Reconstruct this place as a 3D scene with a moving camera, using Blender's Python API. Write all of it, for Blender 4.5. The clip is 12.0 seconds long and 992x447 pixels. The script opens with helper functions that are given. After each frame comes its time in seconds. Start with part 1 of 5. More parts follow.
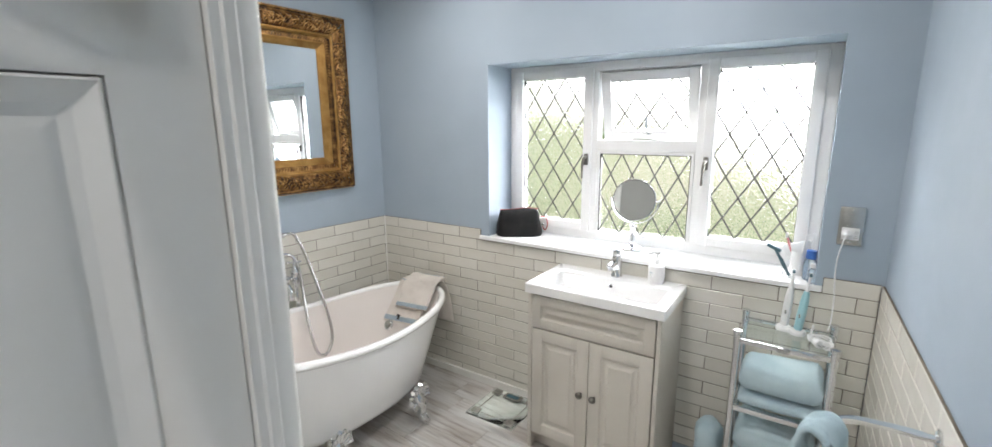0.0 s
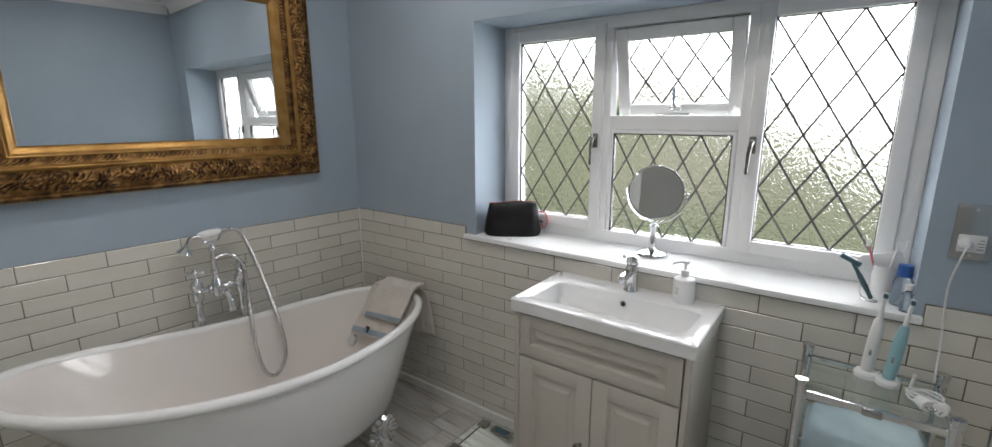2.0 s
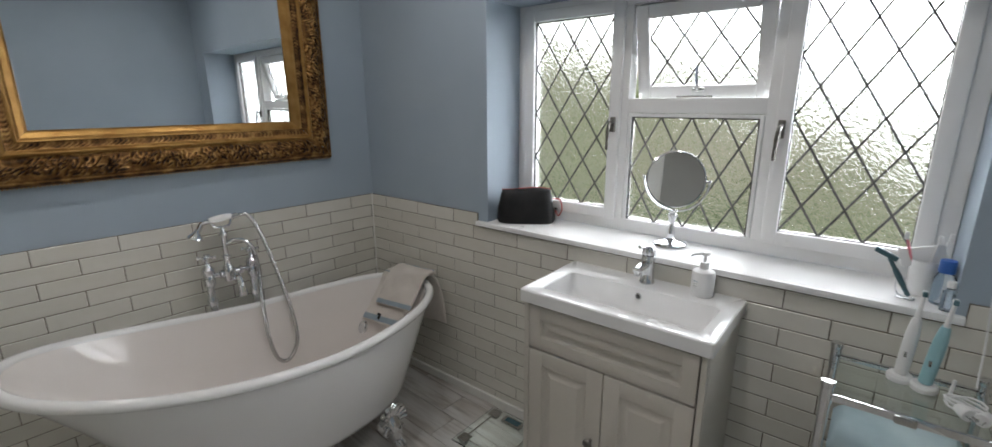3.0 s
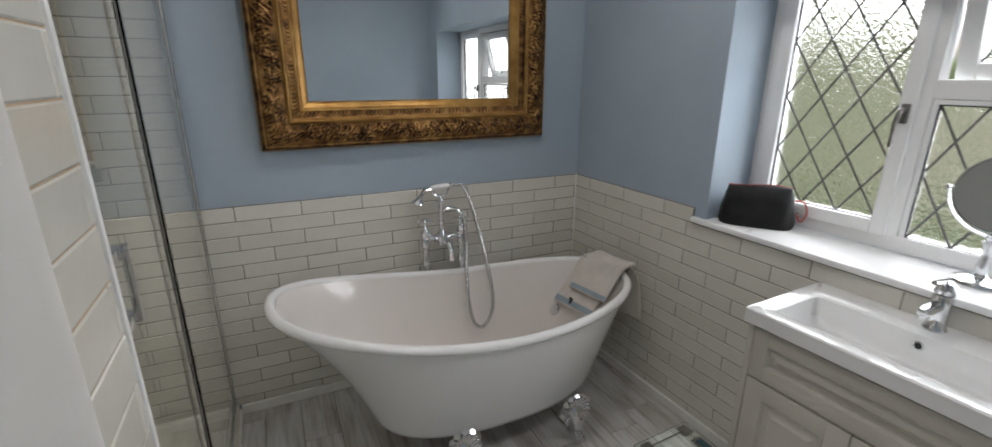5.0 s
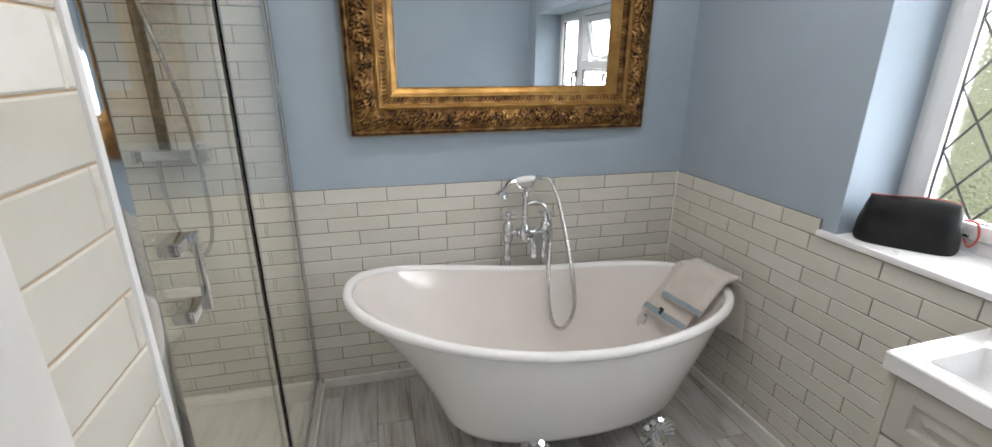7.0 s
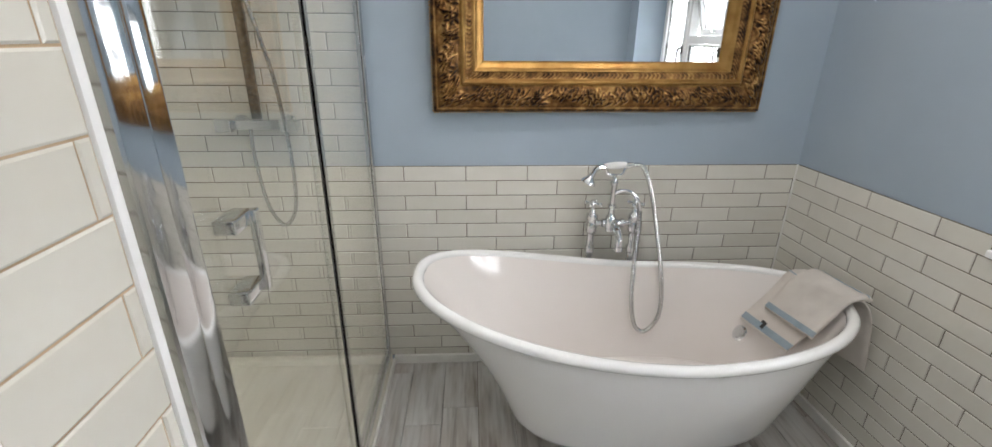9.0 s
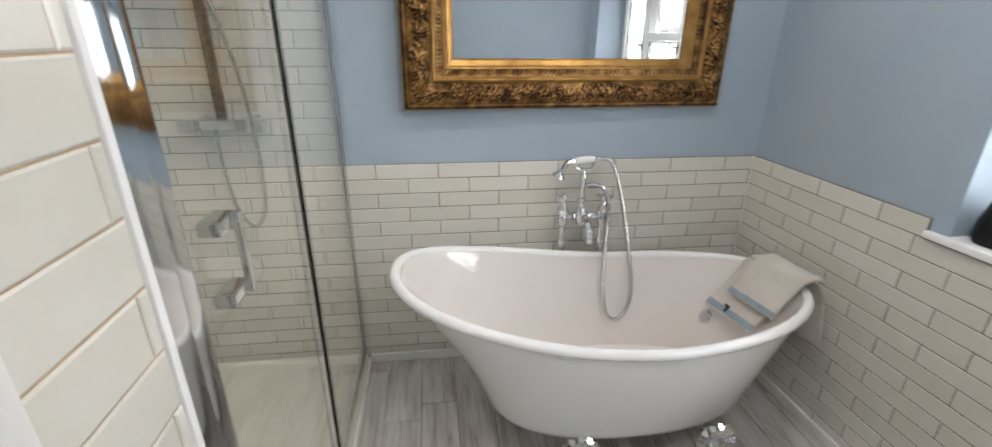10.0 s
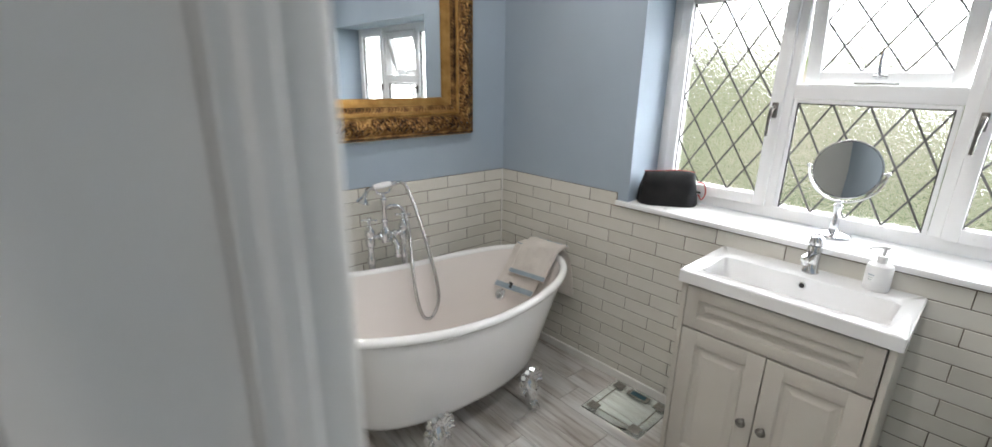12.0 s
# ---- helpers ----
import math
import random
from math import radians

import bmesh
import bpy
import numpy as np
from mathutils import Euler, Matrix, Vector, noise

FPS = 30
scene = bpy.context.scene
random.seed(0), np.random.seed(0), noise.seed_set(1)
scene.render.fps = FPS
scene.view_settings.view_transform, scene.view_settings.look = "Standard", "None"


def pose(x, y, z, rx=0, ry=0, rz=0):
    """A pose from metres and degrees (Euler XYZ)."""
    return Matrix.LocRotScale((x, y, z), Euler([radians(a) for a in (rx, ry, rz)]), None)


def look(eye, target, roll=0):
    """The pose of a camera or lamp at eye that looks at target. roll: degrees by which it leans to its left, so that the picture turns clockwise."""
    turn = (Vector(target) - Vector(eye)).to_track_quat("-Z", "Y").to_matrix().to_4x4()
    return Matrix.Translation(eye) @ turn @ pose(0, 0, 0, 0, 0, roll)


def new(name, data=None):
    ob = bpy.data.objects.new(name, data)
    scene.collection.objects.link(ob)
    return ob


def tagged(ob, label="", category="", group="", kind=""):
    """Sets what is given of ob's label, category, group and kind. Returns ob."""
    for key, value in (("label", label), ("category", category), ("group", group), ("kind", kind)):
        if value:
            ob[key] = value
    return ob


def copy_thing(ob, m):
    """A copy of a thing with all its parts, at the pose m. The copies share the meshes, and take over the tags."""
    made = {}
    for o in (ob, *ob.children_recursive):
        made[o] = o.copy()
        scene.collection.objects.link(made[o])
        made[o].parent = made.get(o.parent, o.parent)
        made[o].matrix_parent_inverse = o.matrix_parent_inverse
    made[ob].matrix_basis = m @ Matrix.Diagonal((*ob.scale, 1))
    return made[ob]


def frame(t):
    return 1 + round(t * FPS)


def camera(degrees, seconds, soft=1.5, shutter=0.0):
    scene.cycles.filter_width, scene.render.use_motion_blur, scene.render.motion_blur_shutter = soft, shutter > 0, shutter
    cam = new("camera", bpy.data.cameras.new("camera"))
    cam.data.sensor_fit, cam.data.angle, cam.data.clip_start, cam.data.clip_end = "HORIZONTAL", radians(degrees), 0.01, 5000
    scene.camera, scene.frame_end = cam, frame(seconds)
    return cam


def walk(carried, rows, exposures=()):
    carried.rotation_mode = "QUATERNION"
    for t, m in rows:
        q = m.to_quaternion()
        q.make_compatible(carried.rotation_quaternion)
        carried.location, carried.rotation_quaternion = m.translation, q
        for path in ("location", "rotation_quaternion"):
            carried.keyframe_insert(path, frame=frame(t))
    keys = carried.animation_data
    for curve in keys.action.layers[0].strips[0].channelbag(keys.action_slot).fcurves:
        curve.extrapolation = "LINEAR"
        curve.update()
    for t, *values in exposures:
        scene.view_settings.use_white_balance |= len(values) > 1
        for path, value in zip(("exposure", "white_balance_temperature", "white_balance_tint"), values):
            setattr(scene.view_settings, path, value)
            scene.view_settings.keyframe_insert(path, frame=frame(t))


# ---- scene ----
cam = camera(92.2, 12.0, 1.5, 0.4)
PATH = [
    (0, (0.102, 0.089, 1.56), (-1.076, 1.653, 1.15), -0.4),
    (0.5, (0.033, 0.251, 1.52), (-1.174, 1.787, 1.093), -0.4),
    (1, (-0.057, 0.401, 1.495), (-1.27, 1.93, 1.057), -0.3),
    (1.5, (-0.079, 0.497, 1.474), (-1.307, 2.016, 1.044), -0.2),
    (2, (-0.08, 0.572, 1.47), (-1.317, 2.081, 1.033), -0.1),
    (2.5, (-0.081, 0.614, 1.474), (-1.327, 2.107, 1.007), -0.1),
    (2.7, (-0.082, 0.635, 1.464), (-1.339, 2.115, 0.985), -0.2),
    (4.3, (-0.169, 0.661, 1.477), (-1.768, 1.713, 0.896), 0.1),
    (4.5, (-0.184, 0.656, 1.476), (-1.825, 1.638, 0.89), 0.1),
    (5, (-0.228, 0.649, 1.48), (-1.957, 1.462, 0.886), 0.2),
    (5.5, (-0.255, 0.668, 1.477), (-2.039, 1.345, 0.878), 0.2),
    (6, (-0.282, 0.675, 1.478), (-2.094, 1.256, 0.862), 0.3),
    (6.5, (-0.298, 0.686, 1.481), (-2.124, 1.206, 0.85), 0.3),
    (7, (-0.334, 0.724, 1.483), (-2.172, 1.17, 0.832), 0.2),
    (9, (-0.462, 0.759, 1.466), (-2.32, 0.857, 0.731), 0.5),
    (9.5, (-0.442, 0.761, 1.435), (-2.309, 0.836, 0.722), 0.4),
    (10, (-0.438, 0.725, 1.473), (-2.277, 0.965, 0.725), 0.5),
    (10.5, (-0.384, 0.733, 1.454), (-2.176, 1.254, 0.735), 0.3),
    (11, (-0.352, 0.671, 1.465), (-2.004, 1.538, 0.744), 0.5),
    (11.5, (-0.299, 0.581, 1.481), (-1.784, 1.72, 0.777), 0.5),
    (12, (-0.274, 0.329, 1.488), (-1.734, 1.56, 0.893), 0.9),
]
EXPOSURES = [(0.0, 0.8), (0.5, 0.48), (1.0, 0.14), (1.5, -0.1), (2.5, -0.36), (4.5, -0.5), (5.0, -0.36), (5.5, -0.14), (6.5, 0.28), (7.0, 0.34), (9.0, 0.44), (10.5, 0.46), (11.5, 0.48), (12.0, 0.36)]
walk(cam, [(t, look(eye, target, roll)) for t, eye, target, roll in PATH], EXPOSURES)

# ---- light ----
world = bpy.data.worlds.new("world")
scene.world = world
world.use_nodes = True
wn = world.node_tree.nodes
sky = wn.new("ShaderNodeTexSky")
sky.sky_type = "NISHITA"
sky.sun_disc = False
sky.sun_elevation, sky.sun_rotation = radians(46), radians(-27)
sky.dust_density = 4.0
world.node_tree.links.new(sky.outputs[0], wn["Background"].inputs[0])
wn["Background"].inputs[1].default_value = 0.15

sun_data = bpy.data.lights.new("sun", "SUN")
sun_data.energy, sun_data.angle, sun_data.color = 4.0, radians(12), (1.0, 0.96, 0.9)
sun = new("sun", sun_data)
sun.matrix_world = look((-2.2, 6.0, 6.0), (0.0, 1.6, 0.9))

# recessed downlights of the bathroom ceiling, and an unseen lamp added for the hallway
DOWNLIGHTS = ((-1.55, 0.95), (-0.55, 1.0), (-1.55, 1.65), (-0.55, 1.65), (-1.55, -0.05), (-0.2, -0.9))
for lx, ly in DOWNLIGHTS:
    ld = bpy.data.lights.new("downlight_lamp", "AREA")
    ld.shape, ld.size, ld.energy, ld.color = "DISK", 0.06, (1.2 if ly < 0 else 3.6) if ly > -0.5 else 9.5, (1.0, 0.962, 0.92)
    lo = new("downlight_lamp", ld)
    lo.location = (lx, ly, 2.392)


# ---- materials ----
def mat_new(name):
    m = bpy.data.materials.new(name)
    m.use_nodes = True
    nt = m.node_tree
    return m, nt, nt.nodes["Principled BSDF"]


def ramp(nt, stops):
    r = nt.nodes.new("ShaderNodeValToRGB")
    while len(r.color_ramp.elements) < len(stops):
        r.color_ramp.elements.new(0.5)
    for e, (p, c) in zip(r.color_ramp.elements, stops):
        e.position, e.color = p, (*c, 1)
    return r


def tex(nt, kind, scale, detail=3.0, coord="Object", stretch=None):
    c = nt.nodes.new("ShaderNodeTexCoord")
    n = nt.nodes.new(kind)
    n.inputs["Scale"].default_value = scale
    if "Detail" in n.inputs:
        n.inputs["Detail"].default_value = detail
    src = c.outputs[coord]
    if stretch:
        mp = nt.nodes.new("ShaderNodeMapping")
        mp.inputs["Scale"].default_value = stretch
        nt.links.new(src, mp.inputs[0])
        src = mp.outputs[0]
    nt.links.new(src, n.inputs["Vector"])
    return n


def bump(nt, b, height, strength, dist=0.002):
    bp = nt.nodes.new("ShaderNodeBump")
    bp.inputs["Strength"].default_value, bp.inputs["Distance"].default_value = strength, dist
    nt.links.new(height, bp.inputs["Height"])
    nt.links.new(bp.outputs[0], b.inputs["Normal"])
    return bp


def surface(name, c1, c2, scale=6.0, rough=0.5, metal=0.0, bump_scale=60.0, bump_strength=0.15, dist=0.002, coat=0.0, rough2=None):
    """Two colours mixed by a broad noise, fine relief and uneven gloss."""
    m, nt, b = mat_new(name)
    n = tex(nt, "ShaderNodeTexNoise", scale, 4)
    r = ramp(nt, [(0.35, c1), (0.65, c2)])
    nt.links.new(n.outputs[0], r.inputs[0])
    nt.links.new(r.outputs[0], b.inputs["Base Color"])
    b.inputs["Metallic"].default_value = metal
    mr = nt.nodes.new("ShaderNodeMapRange")
    mr.inputs["To Min"].default_value, mr.inputs["To Max"].default_value = rough, rough2 if rough2 is not None else min(1, rough * 1.35)
    n2 = tex(nt, "ShaderNodeTexNoise", scale * 5, 3)
    nt.links.new(n2.outputs[0], mr.inputs[0])
    nt.links.new(mr.outputs[0], b.inputs["Roughness"])
    b.inputs["Coat Weight"].default_value = coat
    if bump_strength:
        n3 = tex(nt, "ShaderNodeTexNoise", bump_scale, 3)
        bump(nt, b, n3.outputs[0], bump_strength, dist)
    return m


M_BLUE = surface("blue_paint", (0.352, 0.424, 0.50), (0.375, 0.447, 0.523), 2.5, 0.55, 0, 180, 0.12, 0.001)
M_WHITE = surface("white_paint", (0.76, 0.76, 0.75), (0.81, 0.81, 0.8), 3, 0.4, 0, 120, 0.1, 0.001)
M_DOOR = surface("door_paint", (0.74, 0.725, 0.695), (0.79, 0.775, 0.745), 3, 0.35, 0, 90, 0.2, 0.001)
M_CEIL = surface("ceiling_paint", (0.78, 0.78, 0.77), (0.82, 0.82, 0.81), 3, 0.8, 0, 150, 0.15, 0.001)
M_UPVC = surface("white_plastic", (0.86, 0.86, 0.86), (0.89, 0.89, 0.89), 3, 0.25, 0, 80, 0.03)
M_ENAMEL = surface("white_enamel", (0.86, 0.855, 0.85), (0.88, 0.875, 0.87), 2, 0.1, 0, 12, 0.03, 0.004, 0.3)
# the white enamel again, darker, with the lamps' warm tint painted in
M_INNER_TINT = surface("tub_inside_lamp_tint", (0.80, 0.755, 0.725), (0.83, 0.785, 0.755), 2, 0.1, 0, 12, 0.03, 0.004, 0.3)
M_CERAMIC = surface("basin_ceramic", (0.84, 0.84, 0.84), (0.87, 0.87, 0.87), 2, 0.08, 0, 10, 0.02, 0.003, 0.3)
M_CHROME = surface("chrome", (0.72, 0.73, 0.75), (0.8, 0.81, 0.82), 4, 0.05, 1.0, 40, 0.03, 0.001, rough2=0.12)
M_STEEL = surface("brushed_steel", (0.5, 0.5, 0.49), (0.58, 0.58, 0.57), 4, 0.22, 1.0, 90, 0.05, 0.001)
M_CREAM = surface("greige_paint", (0.565, 0.53, 0.475), (0.595, 0.56, 0.505), 3, 0.38, 0, 140, 0.06, 0.001)
M_KNOB = surface("pewter", (0.16, 0.15, 0.14), (0.26, 0.25, 0.23), 60, 0.3, 1.0, 80, 0.1, 0.001)
M_GROUT = surface("grout", (0.105, 0.088, 0.068), (0.195, 0.165, 0.125), 9, 0.9, 0, 200, 0.4, 0.001)
M_GROUT_TAN = surface("tan_grout", (0.50, 0.36, 0.23), (0.58, 0.44, 0.30), 9, 0.9, 0, 200, 0.4, 0.001)
M_LEATHER = surface("black_leather", (0.006, 0.006, 0.007), (0.014, 0.014, 0.014), 12, 0.45, 0, 260, 0.5, 0.001)
M_LEATHER.node_tree.nodes["Principled BSDF"].inputs["Specular IOR Level"].default_value = 0.25
M_BLACK = surface("black_plastic", (0.012, 0.012, 0.012), (0.02, 0.02, 0.02), 12, 0.4, 0, 100, 0.05)
M_TOWEL_W = surface("cream_towel", (0.66, 0.61, 0.56), (0.74, 0.69, 0.64), 10, 0.95, 0, 420, 0.9, 0.004)
M_TOWEL_B = surface("pale_blue_towel", (0.44, 0.58, 0.65), (0.53, 0.66, 0.72), 10, 0.95, 0, 420, 0.9, 0.004)
M_STRIPE = surface("grey_blue_stripe", (0.30, 0.37, 0.43), (0.36, 0.43, 0.49), 20, 0.95, 0, 420, 0.8, 0.003)
M_LEAD = surface("lead_strip", (0.13, 0.13, 0.13), (0.22, 0.22, 0.215), 30, 0.5, 0.6, 120, 0.2, 0.001)
M_TEAL = surface("teal_plastic", (0.30, 0.52, 0.57), (0.33, 0.56, 0.61), 10, 0.3, 0, 60, 0.02)
M_NAVY = surface("blue_plastic", (0.03, 0.12, 0.42), (0.04, 0.15, 0.48), 10, 0.3, 0, 60, 0.02)
M_SLATE = surface("dark_teal_plastic", (0.05, 0.12, 0.15), (0.07, 0.15, 0.18), 10, 0.3, 0, 60, 0.02)
M_PINK = surface("pink_plastic", (0.7, 0.2, 0.25), (0.75, 0.25, 0.3), 10, 0.35, 0, 60, 0.02)
M_RED = surface("red_leather", (0.4, 0.05, 0.04), (0.5, 0.08, 0.06), 12, 0.45, 0, 200, 0.3, 0.001)
M_PLASTIC = surface("glossy_white_plastic", (0.78, 0.78, 0.78), (0.83, 0.83, 0.83), 10, 0.25, 0, 60, 0.02)
M_RUBBER = surface("dark_seal", (0.02, 0.02, 0.02), (0.035, 0.035, 0.035), 20, 0.6, 0, 100, 0.1)
M_CAULK = surface("white_sealant", (0.76, 0.75, 0.72), (0.82, 0.81, 0.78), 14, 0.5, 0, 60, 0.2, 0.001)
M_TRAY = surface("shower_tray_acrylic", (0.74, 0.71, 0.62), (0.78, 0.755, 0.67), 4, 0.3, 0, 160, 0.1, 0.001)
M_HALL = surface("hall_paint", (0.62, 0.61, 0.58), (0.66, 0.65, 0.62), 2, 0.7, 0, 150, 0.1, 0.001)


def tile_material(name, a, b_, c):
    m, nt, b = mat_new(name)
    info = nt.nodes.new("ShaderNodeObjectInfo")
    r = ramp(nt, [(0.0, a), (0.5, b_), (1.0, c)])
    nt.links.new(info.outputs["Random"], r.inputs[0])
    n = tex(nt, "ShaderNodeTexNoise", 9, 4)
    mx = nt.nodes.new("ShaderNodeMix")
    mx.data_type, mx.blend_type = "RGBA", "MULTIPLY"
    mx.inputs[0].default_value = 0.25
    r2 = ramp(nt, [(0.3, (0.82, 0.8, 0.74)), (0.6, (1, 1, 1))])
    nt.links.new(n.outputs[0], r2.inputs[0])
    nt.links.new(r.outputs[0], mx.inputs[6])
    nt.links.new(r2.outputs[0], mx.inputs[7])
    nt.links.new(mx.outputs[2], b.inputs["Base Color"])
    b.inputs["Roughness"].default_value = 0.16
    n2 = tex(nt, "ShaderNodeTexNoise", 14, 2)
    bump(nt, b, n2.outputs[0], 0.25, 0.006)
    return m


M_TILE = tile_material("glazed_tile", (0.66, 0.64, 0.58), (0.70, 0.68, 0.62), (0.735, 0.715, 0.66))


def plank_material():
    """Weathered, lime-washed wood look: long streaks, worn patches, knots."""
    m, nt, b = mat_new("weathered_plank")
    info = nt.nodes.new("ShaderNodeObjectInfo")
    c = nt.nodes.new("ShaderNodeTexCoord")
    add = nt.nodes.new("ShaderNodeVectorMath")
    add.operation = "ADD"
    sc = nt.nodes.new("ShaderNodeVectorMath")
    sc.operation = "SCALE"
    sc.inputs[0].default_value = (7.3, 3.1, 0)
    nt.links.new(info.outputs["Random"], sc.inputs["Scale"])
    nt.links.new(c.outputs["Object"], add.inputs[0])
    nt.links.new(sc.outputs[0], add.inputs[1])

    def streak(s, scale, detail):
        mp = nt.nodes.new("ShaderNodeMapping")
        mp.inputs["Scale"].default_value = s
        n = nt.nodes.new("ShaderNodeTexNoise")
        n.inputs["Scale"].default_value, n.inputs["Detail"].default_value = scale, detail
        n.inputs["Distortion"].default_value = 0.4
        nt.links.new(add.outputs[0], mp.inputs[0])
        nt.links.new(mp.outputs[0], n.inputs["Vector"])
        return n
    fine = streak((1.0, 13.0, 1), 4.0, 9)
    wide = streak((1.0, 5.0, 1), 2.2, 5)
    r1 = ramp(nt, [(0.33, (0.10, 0.085, 0.075)), (0.43, (0.36, 0.34, 0.32)), (0.56, (0.55, 0.54, 0.525))])
    r2 = ramp(nt, [(0.36, (0.38, 0.33, 0.29)), (0.5, (0.60, 0.58, 0.56)), (0.66, (0.72, 0.72, 0.71))])
    nt.links.new(fine.outputs[0], r1.inputs[0])
    nt.links.new(wide.outputs[0], r2.inputs[0])
    mx = nt.nodes.new("ShaderNodeMix")
    mx.data_type = "RGBA"
    mx.inputs[0].default_value = 0.6
    nt.links.new(r1.outputs[0], mx.inputs[6])
    nt.links.new(r2.outputs[0], mx.inputs[7])
    nt.links.new(mx.outputs[2], b.inputs["Base Color"])
    b.inputs["Roughness"].default_value = 0.36
    bump(nt, b, fine.outputs[0], 0.3, 0.002)
    return m


M_PLANK = plank_material()


def gilt_material():
    m, nt, b = mat_new("antique_gilt")
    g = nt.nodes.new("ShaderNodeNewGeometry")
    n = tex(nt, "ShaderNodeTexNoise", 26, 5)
    # near-black in the hollows to gold on raised edges, broken by noise
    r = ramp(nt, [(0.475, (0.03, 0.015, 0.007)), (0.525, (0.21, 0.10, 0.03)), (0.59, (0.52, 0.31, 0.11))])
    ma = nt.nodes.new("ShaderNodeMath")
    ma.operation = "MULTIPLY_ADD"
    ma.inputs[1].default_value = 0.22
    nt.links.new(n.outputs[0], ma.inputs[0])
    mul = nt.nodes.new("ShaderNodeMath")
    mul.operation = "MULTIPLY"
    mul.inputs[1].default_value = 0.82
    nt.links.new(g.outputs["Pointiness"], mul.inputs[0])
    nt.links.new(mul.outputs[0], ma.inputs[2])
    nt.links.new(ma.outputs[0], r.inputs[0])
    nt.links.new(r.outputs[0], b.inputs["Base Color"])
    b.inputs["Metallic"].default_value = 0.75
    b.inputs["Roughness"].default_value = 0.38
    n3 = tex(nt, "ShaderNodeTexNoise", 150, 4)
    bump(nt, b, n3.outputs[0], 0.35, 0.002)
    return m


M_GILT = gilt_material()
M_GOLD = surface("plain_gilt", (0.27, 0.14, 0.038), (0.42, 0.245, 0.078), 14, 0.32, 0.8, 90, 0.12, 0.001)

m_, nt_, b_ = mat_new("mirror_glass")
b_.inputs["Base Color"].default_value = (0.86, 0.88, 0.88, 1)
b_.inputs["Metallic"].default_value, b_.inputs["Roughness"].default_value = 1.0, 0.0
M_MIRROR = m_


def glass_material(name, color, rough, relief, scale):
    m, nt, b = mat_new(name)
    b.inputs["Base Color"].default_value = (*color, 1)
    b.inputs["Transmission Weight"].default_value = 1.0
    b.inputs["Roughness"].default_value = rough
    b.inputs["IOR"].default_value = 1.45
    if relief:
        n = tex(nt, "ShaderNodeTexVoronoi", scale, stretch=(1, 1, 0.75))
        n.feature = "SMOOTH_F1"
        n.inputs["Smoothness"].default_value = 0.6
        bump(nt, b, n.outputs[0], relief, 0.01)
    return m


M_OBSCURE = glass_material("hammered_glass", (0.97, 0.98, 0.97), 0.12, 0.32, 85)
M_SCREEN = glass_material("shower_glass", (0.97, 0.985, 0.97), 0.0, 0, 1)
M_SHELF = glass_material("shelf_glass", (0.9, 0.97, 0.95), 0.02, 0, 1)
M_CLEAR = glass_material("clear_plastic", (0.85, 0.92, 0.97), 0.08, 0, 1)

# garden and bright cloud seen through the window: painted, glowing, and lighting the room
m_, nt_, b_ = mat_new("garden_glow")
tc_ = nt_.nodes.new("ShaderNodeTexCoord")
sx_ = nt_.nodes.new("ShaderNodeSeparateXYZ")
nt_.links.new(tc_.outputs["Object"], sx_.inputs[0])
ns_ = tex(nt_, "ShaderNodeTexNoise", 0.9, 5)
ad_ = nt_.nodes.new("ShaderNodeMath")
ad_.operation = "MULTIPLY_ADD"
ad_.inputs[1].default_value = 1.6
nt_.links.new(ns_.outputs[0], ad_.inputs[0])
nt_.links.new(sx_.outputs[2], ad_.inputs[2])
mr_ = nt_.nodes.new("ShaderNodeMapRange")
mr_.inputs["From Min"].default_value, mr_.inputs["From Max"].default_value = 1.9, 2.75
ax_ = nt_.nodes.new("ShaderNodeMath")
ax_.operation = "MULTIPLY_ADD"
ax_.inputs[1].default_value = 0.36
nt_.links.new(sx_.outputs[0], ax_.inputs[0])
nt_.links.new(ad_.outputs[0], ax_.inputs[2])
nt_.links.new(ax_.outputs[0], mr_.inputs[0])
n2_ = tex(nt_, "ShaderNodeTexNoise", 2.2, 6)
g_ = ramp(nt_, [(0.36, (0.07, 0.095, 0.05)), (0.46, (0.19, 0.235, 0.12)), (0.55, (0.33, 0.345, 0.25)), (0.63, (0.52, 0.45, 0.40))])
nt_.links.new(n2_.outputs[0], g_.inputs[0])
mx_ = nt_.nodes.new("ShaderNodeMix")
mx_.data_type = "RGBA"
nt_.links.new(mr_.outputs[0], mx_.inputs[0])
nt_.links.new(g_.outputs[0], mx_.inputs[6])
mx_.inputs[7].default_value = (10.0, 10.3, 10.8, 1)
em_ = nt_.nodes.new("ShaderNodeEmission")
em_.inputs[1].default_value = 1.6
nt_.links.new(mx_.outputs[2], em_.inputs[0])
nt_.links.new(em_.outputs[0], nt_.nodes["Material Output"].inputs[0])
M_GARDEN_GLOW = m_
M_GRASS = surface("grass", (0.05, 0.09, 0.025), (0.1, 0.13, 0.05), 3, 0.9, 0, 40, 0.6, 0.02)


# ---- mesh helpers ----
def mesh_from(name, bm, material, smooth=30):
    bmesh.ops.recalc_face_normals(bm, faces=bm.faces)
    me = bpy.data.meshes.new(name)
    if smooth:
        for f in bm.faces:
            f.smooth = True
        lim = radians(smooth)
        for e in bm.edges:
            if len(e.link_faces) == 2 and e.calc_face_angle(0) > lim:
                e.smooth = False
    bm.to_mesh(me)
    bm.free()
    for mm in (material if isinstance(material, (list, tuple)) else [material]):
        me.materials.append(mm)
    return me


